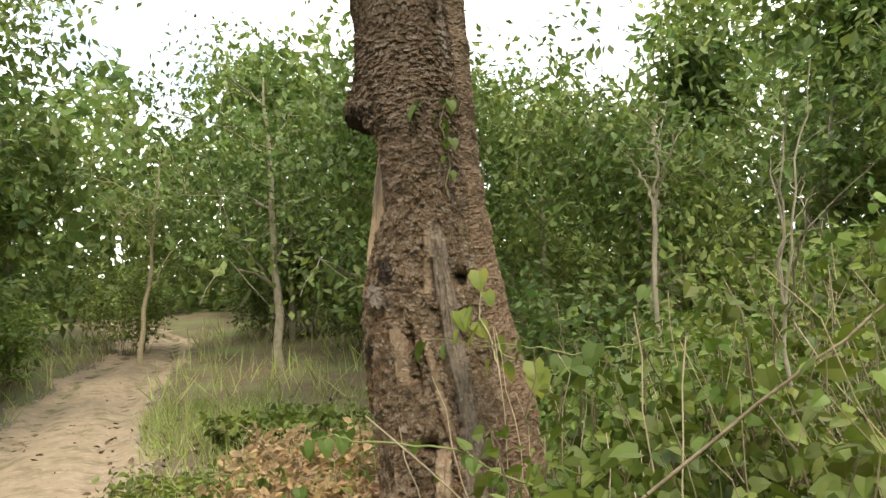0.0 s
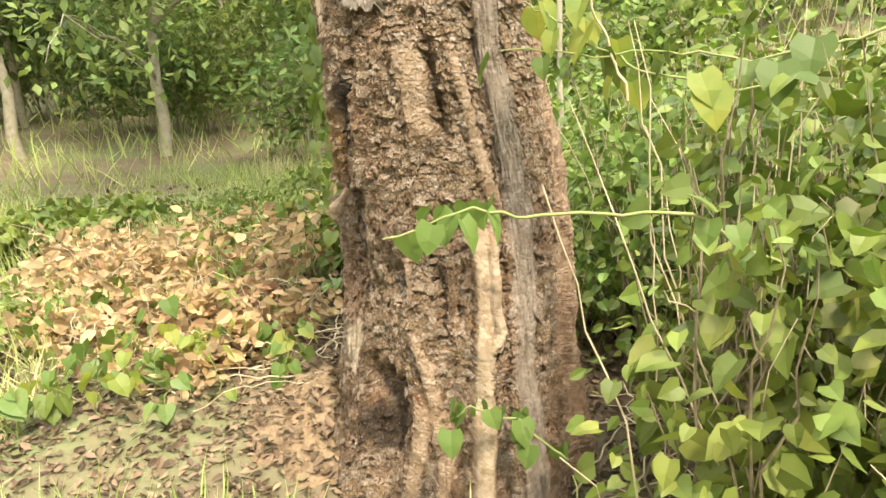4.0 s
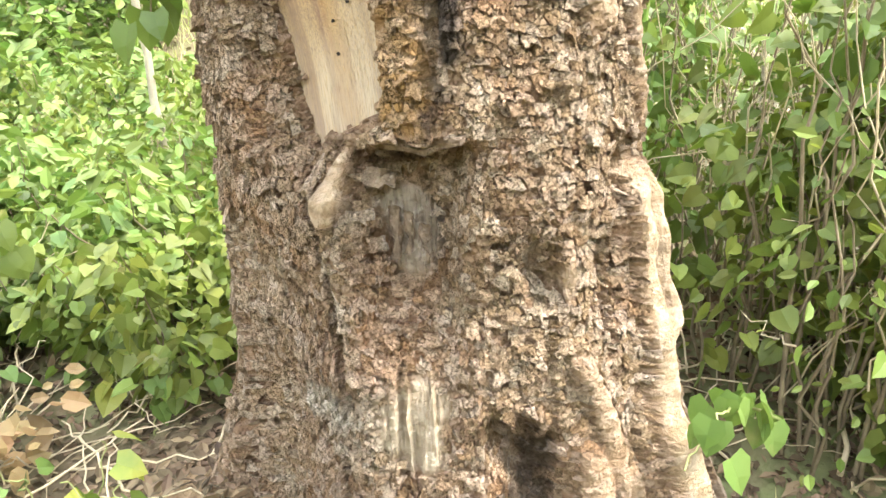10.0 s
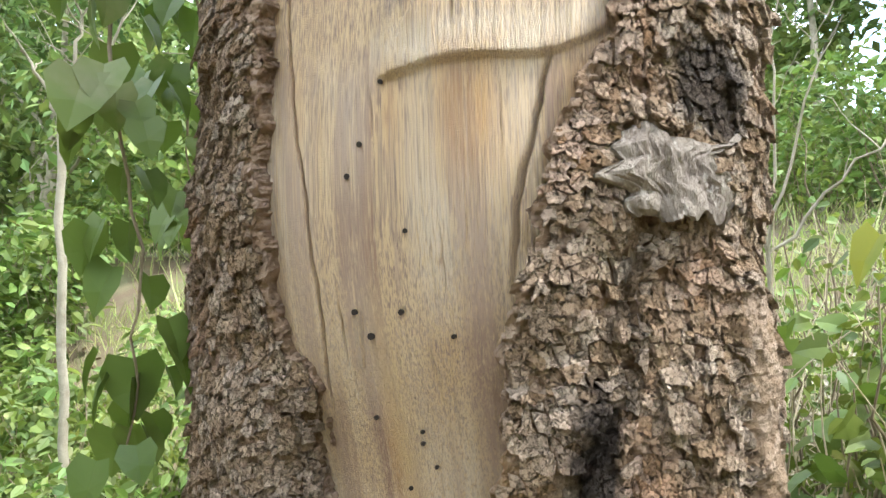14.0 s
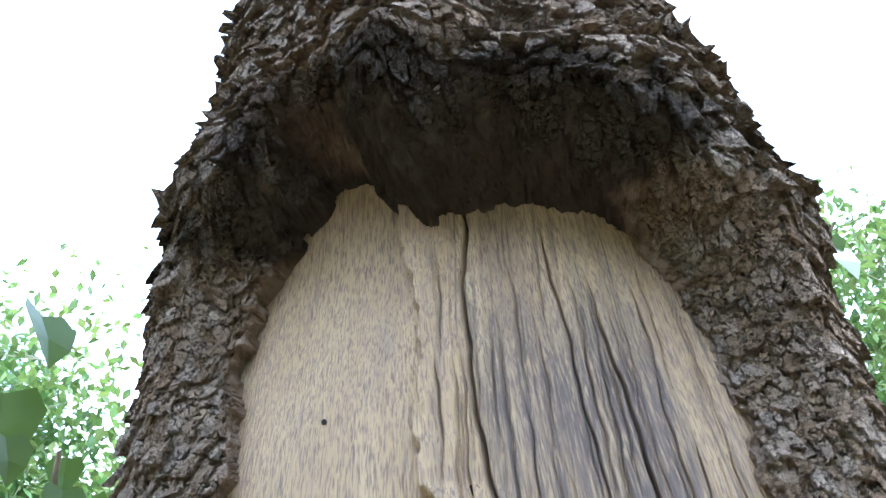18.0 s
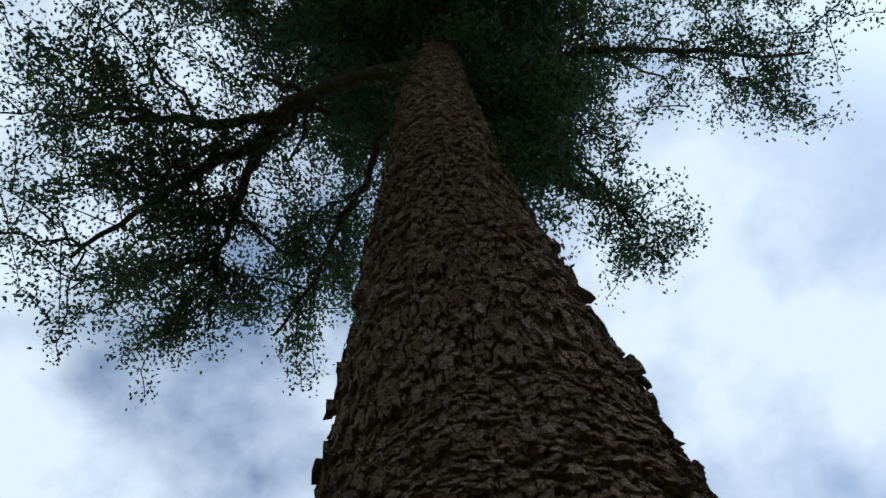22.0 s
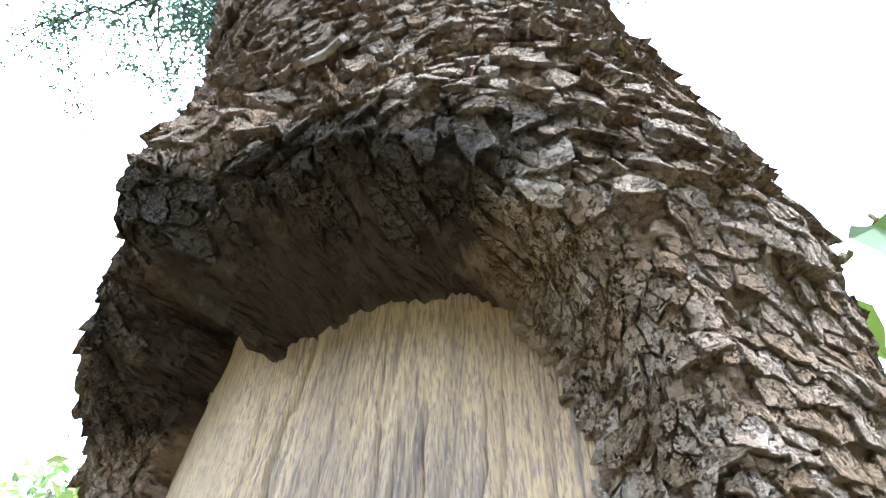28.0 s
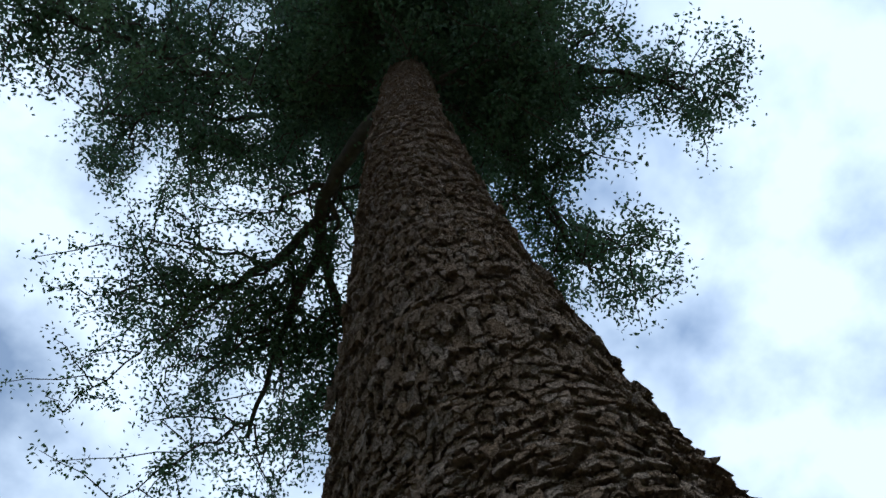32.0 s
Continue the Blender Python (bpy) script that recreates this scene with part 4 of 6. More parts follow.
for k, colour in ((streak, (0.27, 0.165, 0.12)), (amber, (0.60, 0.40, 0.12))):
    col[..., :3] = (col[..., :3] * col[..., 3:] + np.array(colour) * k[..., None]) / (col[..., 3:] + k[..., None] + 1e-4)
    col[..., 3] = np.maximum(col[..., 3], k)
# bleached towards the foot, and a paler band over the ledge
pale = np.clip(0.9 * value_noise(lean * 22, WZ * 7, 14) - 0.2 + np.clip((1.30 - WZ) / 0.3, 0, 0.5), 0, 0.75) * lower + 0.6 * np.exp(-((WZ - ledge - 0.03) / 0.03) ** 2) * (WY < 0.16)
col[..., :3] = (col[..., :3] * col[..., 3:] + np.array((0.66, 0.56, 0.43)) * pale[..., None]) / (col[..., 3:] + pale[..., None] + 1e-4)
col[..., 3] = np.maximum(col[..., 3], pale)
at = pm.color_attributes.new("stain_shade", "FLOAT_COLOR", "POINT")
at.data.foreach_set("color", col.ravel())
under(part("bare_wood", pm, WOOD, None, "pale bare wood with long drying cracks"), tree)

# bark scales: close-set plates in wandering courses, each with its own outline, thickness and lift
def courses(z0, z1, wide, tall, t0, t1, seed, lift, tilt, keep=0.95, jitter=0.26, radius=0.42, shrink=(0.86, 1.0)):
    """Irregular plates laid like rough shingles over the trunk; tilt: how far their lower edges stand off."""
    g = np.random.default_rng(seed)
    lines, steps = int((z1 - z0) / tall) + 1, int((t1 - t0) * radius / (0.5 * wide)) + 3
    L, S = np.meshgrid(np.arange(lines), np.arange(steps), indexing="ij")
    s = 0.5 * wide * S + wide * (jitter * 0.6 * g.normal(size=S.shape) + 1.1 * (value_noise(S * 0.19, L * 0.23, seed + 1) - 0.5))
    z = z0 + tall * (L + jitter * g.normal(size=S.shape) + 1.5 * (value_noise(S * 0.13, L * 0.31, seed) - 0.5) + 0.9 * (value_noise(S * 0.45, L * 0.5, seed + 2) - 0.5))
    i, j = np.meshgrid(np.arange(lines - 1), np.arange((steps - 3) // 2), indexing="ij")
    i, a = i.ravel(), (2 * j + i % 2).ravel()
    pick = lambda m: np.stack([m[i, a], m[i, a + 1], m[i, a + 2], m[i + 1, a + 2], m[i + 1, a + 1], m[i + 1, a]], 1)
    ring = np.stack([pick(s), pick(z)], -1)
    k = len(ring)
    mids = (ring + np.roll(ring, -1, 1)) / 2 + g.normal(size=ring.shape) * [0.09 * wide, 0.09 * tall]
    ring = np.stack([ring, mids], 2).reshape(k, 12, 2)
    mid = ring.mean(1, keepdims=True)
    ring = mid + (ring - mid) * g.uniform(*shrink, (k, 1, 1))
    th, z, thc, zc = t0 + ring[..., 0] / radius, ring[..., 1], t0 + mid[:, 0, 0] / radius, mid[:, 0, 1]
    p, c = bark_skin(th, z), bark_skin(thc, zc)
    d = 0.012
    n = np.cross(bark_skin(thc + d / radius, zc) - bark_skin(thc - d / radius, zc), bark_skin(thc, zc + d) - bark_skin(thc, zc - d))
    n /= np.linalg.norm(n, axis=1, keepdims=True) + 1e-9
    n = n + 0.35 * np.stack([np.cos(thc), np.sin(thc), 0 * thc], 1) + 0.05 * g.normal(size=n.shape)
    n /= np.linalg.norm(n, axis=1, keepdims=True)
    span = np.linalg.norm(p - c[:, None], axis=2).max(1)
    good = (g.random(k) < keep) & (span < 1.9 * max(wide, tall))
    good &= ~((np.cos(thc) < 0.05) & (panel_inside(p[..., 1], z).max(1) > -0.001))
    good &= (root_relief(thc, zc)[1] < 0.35) & (np.max(fibre_mask(c, thc), 0) < 0.3)
    p, c, n, ring, mid, k = p[good], c[good], n[good], ring[good], mid[good], int(good.sum())
    u, v = (ring[..., 0] - mid[..., 0]) / wide, (ring[..., 1] - mid[..., 1]) / tall
    out = lift * np.clip(g.lognormal(0, 0.5, (k, 1)), 0.3, 2.6)
    lean = tilt * np.clip(g.lognormal(-0.3, 0.6, (k, 1)), 0.1, 1.5)
    curl = 0.6 * tilt * g.normal(size=(k, 1))
    h = out - lean * (v - 0.35) + (0.5 * tilt + (0.0025 if z0 > 2.9 else 0)) * g.normal(size=(k, 1)) * u + curl * (u * u + v * v) + 0.10 * lift * g.normal(size=(k, 12))
    top = p + h[..., None] * n[:, None]
    hub = c + (out + 0.35 * lean)[..., 0:1] * n + 0.12 * lift * g.normal(size=(k, 1)) * n
    foot = c[:, None] + (p - c[:, None]) * 0.93 + np.minimum(h - 0.004, 0.55 * h - 0.003)[..., None] * n[:, None]
    verts = np.concatenate([top, hub[:, None], foot], 1)
    faces = []
    for q in range(12):
        m = (q + 1) % 12
        faces += [(12, q, m), (q, 13 + q, 13 + m), (q, 13 + m, m)]
    return verts, np.array(faces), c, g.random(k)


def plate_mesh(name, verts, faces, shade):
    f = faces[None] + (np.arange(len(verts)) * verts.shape[1])[:, None, None]
    me = mesh_of(name, verts.reshape(-1, 3), f.reshape(-1, 3), False)
    add_stain_shade(me, verts.reshape(-1, 3))
    add_cell(me, np.repeat(shade, verts.shape[1]))
    return me


HALF = np.pi
for z0, z1, wide, tall, t0, t1, seed, lift, tilt, keep in (
        (0.02, 1.12, 0.021, 0.0155, 0.58, 1.72, 11, 0.0020, 0.0026, 0.86),
        (1.08, 2.42, 0.021, 0.0155, 0.58, 1.72, 12, 0.0022, 0.0028, 0.95),
        (2.38, 3.0, 0.020, 0.020, 0.55, 1.75, 13, 0.0035, 0.0045, 0.96),
        (2.98, 4.8, 0.021, 0.036, 0.5, 1.8, 14, 0.0075, 0.0014, 0.93),
        (4.75, 9.2, 0.030, 0.058, 0.45, 1.85, 15, 0.010, 0.0022, 0.93),
        (0.3, 2.3, 0.027, 0.020, 0.58, 1.70, 16, 0.0058, 0.0055, 0.20),
        (2.36, 2.85, 0.022, 0.019, 0.58, 1.70, 17, 0.0060, 0.0085, 0.40),
        (2.8, 4.6, 0.026, 0.042, 0.5, 1.75, 18, 0.0115, 0.0030, 0.18)):
    pv, pf, pc, shade = courses(z0, z1, wide, tall, t0 * HALF, t1 * HALF, seed, lift, tilt, keep, radius=0.42 if z0 < 2.3 else 0.30 if z0 < 4.7 else 0.23, shrink=(0.86, 1.0) if z0 < 2.9 else (0.78, 0.95))
    own = np.zeros(len(pc), bool)
    if seed in (12, 17):
        near = np.flatnonzero((pc[:, 0] < 0.05) & (pc[:, 1] > -0.16) & (pc[:, 1] < 0.06) & ((pc[:, 2] > 1.2) & (pc[:, 2] < 1.66) | (pc[:, 2] > 2.3)))
        own[near[:150]] = True
        for q in np.flatnonzero(own):
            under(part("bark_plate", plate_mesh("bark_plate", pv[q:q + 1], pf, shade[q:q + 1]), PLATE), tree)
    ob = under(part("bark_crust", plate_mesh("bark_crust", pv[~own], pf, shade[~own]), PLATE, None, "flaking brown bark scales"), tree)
    tagged(ob, kind="stuff")


def bark_sheet(name, t0, t1, z0, z1, lift, seed, mat, label, sag=0.0):
    """A loose sheet of dead bark that follows the trunk and stands off along a ragged lower edge."""
    g = np.random.default_rng(seed)
    nt, nz = 46, 30
    V, U = np.meshgrid(np.linspace(0, 1, nz), np.linspace(0, 1, nt), indexing="ij")
    rag = 0.30 * (value_noise(U * 7, U * 0 + seed, seed) - 0.5) + 0.18 * (value_noise(U * 19, U * 0 + seed, seed + 1) - 0.5)
    side = 0.55 * (value_noise(V * 4, V * 0 + 3 + 5 * (U > 0.5), seed) - 0.5) + 0.2 * (value_noise(V * 11, V * 0 + 9 + 5 * (U > 0.5), seed) - 0.5)
    crest = 0.5 * (value_noise(U * 4, U * 0 + 20, seed) - 0.5)
    th = HALF * (t0 + (t1 - t0) * (U + side * (2 * np.abs(U - 0.5))))
    z = z0 + (z1 - z0) * (V + rag * (1 - V) + crest * V + sag * (U - 0.5))
    p = bark_skin(th, z)
    n = np.stack([np.cos(th), np.sin(th), 0 * th], -1)
    swell = (0.35 + 0.65 * (1 - V)) * np.clip(np.minimum(U, 1 - U) * 6, 0.15, 1) * np.clip((1 - V) * 5, 0.05, 1)
    grain = 0.006 * (value_noise(U * 30, V * 4, seed + 2) - 0.5) + 0.004 * (value_noise(U * 60, V * 14, seed + 3) - 0.5)
    top = p + n * (0.006 + lift * swell + grain)[..., None]
    back = top - n * 0.007
    f = grid_faces(nz, nt)
    v, f = joined([(top.reshape(-1, 3), f), (back.reshape(-1, 3), f[:, ::-1])])
    rim = [r * nt + q for r, q in [(0, q) for q in range(nt)] + [(r, nt - 1) for r in range(1, nz)] + [(nz - 1, q) for q in range(nt - 2, -1, -1)] + [(r, 0) for r in range(nz - 2, 0, -1)]]
    half = nt * nz
    f = np.concatenate([f, [(a, a + half, b + half, b) for a, b in zip(rim, rim[1:] + rim[:1])]])
    return under(part(name, mesh_of(name, v, f, False), mat, None, label), tree)


bark_sheet("bark_sheet", 1.24, 1.37, 1.582, 1.685, 0.018, 3, PALE, "loose grey sheet of dead bark")


def slab(name, corners, thick, mat, label="", parent=None, curl=0.0):
    """A torn sheet of bark: an irregular outline with thickness and a curl."""
    c = np.asarray(corners, float)
    mid = c.mean(0)
    n = np.cross(c[1] - c[0], c[2] - c[1])
    n /= np.linalg.norm(n)
    g = np.random.default_rng(len(c) * 7 + int(abs(mid[2]) * 100))
    ring = []
    for a, b in zip(c, np.roll(c, -1, 0)):
        for s in (0, 0.25, 0.5, 0.75):
            ring.append(a + (b - a) * s + g.normal(size=3) * 0.06 * np.linalg.norm(b - a))
    ring = np.array(ring)
    k = len(ring)
    top = np.concatenate([ring, mid + (ring - mid) * 0.5 + n * curl])
    verts = np.concatenate([top, [mid + n * curl * 1.2], ring - n * thick])
    faces = []
    for j in range(k):
        m = (j + 1) % k
        faces += [(j, m, k + m), (j, k + m, k + j), (k + j, k + m, 2 * k), (j, 2 * k + 1 + j, 2 * k + 1 + m), (j, 2 * k + 1 + m, m)]
    return under(part(name, mesh_of(name, verts, faces, False), mat, None, label), parent or tree)


slab("pale_flake", [(-0.285, 0.09, 2.455), (-0.285, 0.055, 2.475), (-0.270, 0.055, 2.50), (-0.270, 0.095, 2.49)], 0.006, PALE, "pale torn bark flake")
slab("pale_flake", [(-0.275, -0.005, 2.625), (-0.265, -0.05, 2.635), (-0.255, -0.045, 2.66), (-0.262, -0.005, 2.65)], 0.006, PALE, "pale torn bark flake")
slab("bark_chip", [(-0.195, 0.105, 1.005), (-0.18, 0.045, 0.995), (-0.165, 0.05, 1.02), (-0.175, 0.10, 1.03)], 0.01, PLATE_DARK, "loose brown bark chip")
slab("torn_ledge", [(-0.20, 0.05, 1.085), (-0.195, -0.09, 1.09), (-0.14, -0.09, 1.11), (-0.14, 0.05, 1.105)], 0.010, PLATE_DARK, "torn bark edge over the hollow")
slab("splinter", [(-0.150, 0.075, 0.955), (-0.150, 0.05, 0.955), (-0.158, 0.052, 0.86), (-0.158, 0.07, 0.85)], 0.006, PLATE_DARK, "weathered silver wood splinter")
slab("splinter", [(-0.150, 0.045, 0.95), (-0.150, 0.025, 0.945), (-0.156, 0.028, 0.875), (-0.156, 0.042, 0.865)], 0.005, PLATE_DARK, "weathered silver wood splinter")
slab("splinter", [(-0.148, 0.015, 0.93), (-0.148, -0.005, 0.925), (-0.154, -0.002, 0.855), (-0.154, 0.012, 0.85)], 0.005, PLATE_DARK, "weathered silver wood splinter")
# borer holes in the bare wood: solid plugs, the holes' darkness put in their colour
hole_mesh = mesh_of("borer_hole", *tube([(0, 0, 0), (-0.0025, 0, 0)], [0.0048, 0.0052], 8))
bmx = bmesh.new()
bmesh.ops.create_cone(bmx, cap_ends=True, cap_tris=False, segments=8, radius1=0.0052, radius2=0.0042, depth=0.006, matrix=Matrix.Rotation(radians(90), 4, "Y"))
bmx.to_mesh(hole_mesh)
bmx.free()
hole_mesh.materials.append(CRACK)
for hy, hz, hs in ((0.173, 1.46, 1.2), (0.191, 1.488, 1.0), (0.132, 1.488, 1.0), (0.172, 1.677, 0.9), (0.189, 1.642, 1.0), (0.12, 1.578, 0.8), (0.146, 1.876, 1.0), (-0.008, 1.893, 1.1), (-0.004, 1.875, 0.7), (0.139, 2.053, 1.1), (0.199, 2.01, 0.9), (0.09, 2.106, 1.3), (0.216, 2.188, 0.7), (0.16, 1.215, 0.9), (0.155, 1.27, 0.8), (0.185, 1.36, 0.8), (0.13, 1.33, 0.8), (0.075, 1.46, 0.8), (0.128, 1.345, 0.7), (0.118, 1.30, 0.7), (0.145, 1.745, 0.8)):
    ob = under(part("borer_hole", hole_mesh, None), tree)
    ob.location = (panel_x(np.array(hy), np.array(hz)) - 0.001, hy, hz)
    ob.scale = (1, 0.7 * hs, 0.7 * hs)

# limbs and crown
limbs = []
crown_sites = []


def limb(pts, r0, r1, seed, twigs=9, reach=1.3, droop=-0.25):
    """A bent limb with side branches; adds the twig ends to the crown's sites."""
    g = np.random.default_rng(seed)
    src = np.linspace(0, 1, len(pts))
    s = np.linspace(0, 1, 24)
    line = np.stack([np.interp(s, src, np.array(pts)[:, c]) for c in range(3)], 1)
    line[1:-1] += 0.05 * g.normal(size=(22, 3))
    line = (line + np.roll(line, 1, 0) + np.roll(line, -1, 0)) / 3
    line[0], line[-1] = pts[0], pts[-1]
    v, f = tube(line, np.linspace(r0, r1, 24), 8)
    pieces = [(v, f)]
    for _ in range(twigs):
        k = int(g.uniform(5, 23))
        way = line[min(k + 1, 23)] - line[k - 1]
        way = way / np.linalg.norm(way) + 0.9 * g.normal(size=3)
        way[2] = way[2] * 0.5 + droop * 0.3
        way *= reach * g.uniform(0.45, 1.0) / np.linalg.norm(way)
        sub = bent(line[k], line[k] + way, 0.08, 8, g, 0.04)
        pieces.append(tube(sub, np.linspace(0.4 * np.interp(k, [0, 23], [r0, r1]) + 0.006, 0.006, 8), 5))
        for m in (2, 4, 5, 6, 7):
            w2 = 0.5 * reach * g.normal(size=3) * 0.55
            w2[2] = -abs(w2[2]) * 0.5 + 0.06
            sub2 = bent(sub[m], sub[m] + w2, 0.04, 5, g, 0.02)
            pieces.append(tube(sub2, np.linspace(0.009, 0.004, 5), 4))
            crown_sites.extend(sub2[1:])
        crown_sites.extend(sub[3:])
    v, f = joined(pieces)
    ob = under(part("limb", mesh_of("limb", v, f), LIMB), tree)
    limbs.append(ob)


limb([(-0.1, 0.05, 8.6), (-0.25, 1.0, 9.0), (-0.05, 1.9, 9.0), (0.1, 3.0, 9.0), (0.3, 4.0, 8.7)], 0.095, 0.02, 1, 22, 1.5)
limb([(-0.1, 1.5, 9.0), (-0.35, 2.3, 9.05), (-0.75, 2.9, 9.1), (-1.0, 3.6, 9.0)], 0.06, 0.015, 2, 16, 1.3)
limb([(0.0, 1.9, 9.0), (0.8, 2.6, 8.8), (1.5, 3.1, 8.6)], 0.05, 0.015, 3, 16, 1.2)
limb([(-0.05, -0.2, 8.9), (0.5, -0.4, 9.3), (1.1, -0.7, 9.4), (1.8, -1.0, 9.2)], 0.07, 0.015, 4, 16, 1.1)
limb([(-0.05, -0.2, 9.6), (0.4, -1.0, 10.2), (0.9, -2.4, 10.2), (1.45, -3.9, 9.8)], 0.07, 0.015, 5, 18, 1.3)
limb([(-0.1, -0.2, 10.2), (-0.5, -1.0, 10.9), (-0.6, -2.4, 11.2), (0.2, -3.6, 11.1)], 0.06, 0.015, 6, 16, 1.4)
limb([(-0.1, -0.1, 10.0), (-0.9, 0.6, 10.6), (-1.8, 0.9, 10.9), (-2.8, 1.1, 10.8)], 0.06, 0.015, 7, 18, 1.3)
limb([(-0.05, -0.2, 11.0), (-0.8, -0.5, 11.7), (-1.8, -0.6, 12.2), (-2.6, -0.4, 12.2)], 0.055, 0.015, 8, 16, 1.4)
limb([(0.0, -0.2, 11.2), (0.7, 0.3, 11.8), (1.6, 0.6, 12.2)], 0.05, 0.015, 9, 14, 1.3)
limb([(0.02, -0.25, 12.2), (-0.3, -1.2, 12.9), (-0.9, -2.0, 13.2)], 0.05, 0.015, 10, 14, 1.4)
limb([(0.05, -0.3, 13.2), (-0.1, 0.5, 14.0), (-0.6, 1.2, 14.4)], 0.04, 0.012, 11, 14, 1.4)
limb([(-0.05, -0.1, 8.8), (1.0, 0.0, 9.0), (1.8, 0.3, 8.8), (2.4, 0.6, 8.5)], 0.055, 0.015, 12, 18, 1.0)
limb([(0.0, -0.15, 8.9), (0.9, -0.8, 9.2), (1.7, -1.2, 9.2), (2.3, -1.4, 9.0)], 0.05, 0.015, 61, 13, 1.0)
limb([(-0.1, 0.0, 9.8), (-0.6, 0.9, 10.4), (-1.2, 1.7, 10.6)], 0.05, 0.015, 62, 20, 1.1)
limb([(-0.6, 0.9, 10.4), (-1.8, 1.6, 10.7), (-2.9, 2.2, 10.5)], 0.04, 0.012, 63, 16, 1.1)
limb([(0.0, -0.2, 10.4), (-0.5, 0.2, 11.0), (-1.0, 0.2, 11.2)], 0.05, 0.015, 13, 20, 1.1)
limb([(0.0, -0.2, 10.0), (0.5, -0.8, 10.5), (0.9, -1.2, 10.6)], 0.05, 0.015, 14, 20, 1.1)
limb([(0.0, -0.2, 11.4), (-0.4, -0.8, 11.9), (-0.8, -1.4, 12.0)], 0.045, 0.015, 15, 20, 1.2)
limb([(0.0, -0.2, 11.8), (0.3, 0.5, 12.3), (0.2, 1.3, 12.5)], 0.045, 0.015, 16, 20, 1.2)
limb([(0.0, 0.0, 9.4), (0.7, 1.0, 9.6), (1.5, 1.9, 9.3), (1.9, 2.6, 8.8)], 0.05, 0.015, 17, 18, 1.1)
for k, (z, dx, dy) in enumerate(((8.3, 0.9, -0.5), (8.7, -0.9, -0.5), (9.0, -0.8, 0.7), (9.5, 1.0, 0.5), (10.0, 0.2, 1.1), (10.6, -0.9, 0.1), (9.3, -0.2, -1.1), (10.3, 0.8, -0.2))):
    limb([(-0.08, -0.1, z), (-0.08 + 0.5 * dx, -0.1 + 0.5 * dy, z + 0.35), (-0.08 + dx, -0.1 + dy, z + 0.45)], 0.04, 0.012, 40 + k, 20, 1.0)
limb([(-0.9, 0.6, 10.0), (-1.8, 1.0, 9.7), (-2.6, 1.0, 9.4), (-3.3, 1.1, 9.2)], 0.045, 0.012, 60, 22, 1.2)
sites = np.array(crown_sites)
g = np.random.default_rng(31)
n = 295000
base = sites[g.integers(0, len(sites), n)]
place = base + g.normal(size=(n, 3)) * [0.085, 0.085, 0.06]
ways = unit(g, n) + [0, 0, -0.35]
ob = under(part("crown", leaf_mesh("crown", DIAMOND, place, ways, unit(g, n) * 0.7 + [0, 0, 1], g.uniform(0.036, 0.062, n)), LEAF_CROWN, None, "fine dark green leaves in loose sprays"), tree)
tagged(ob, kind="stuff")


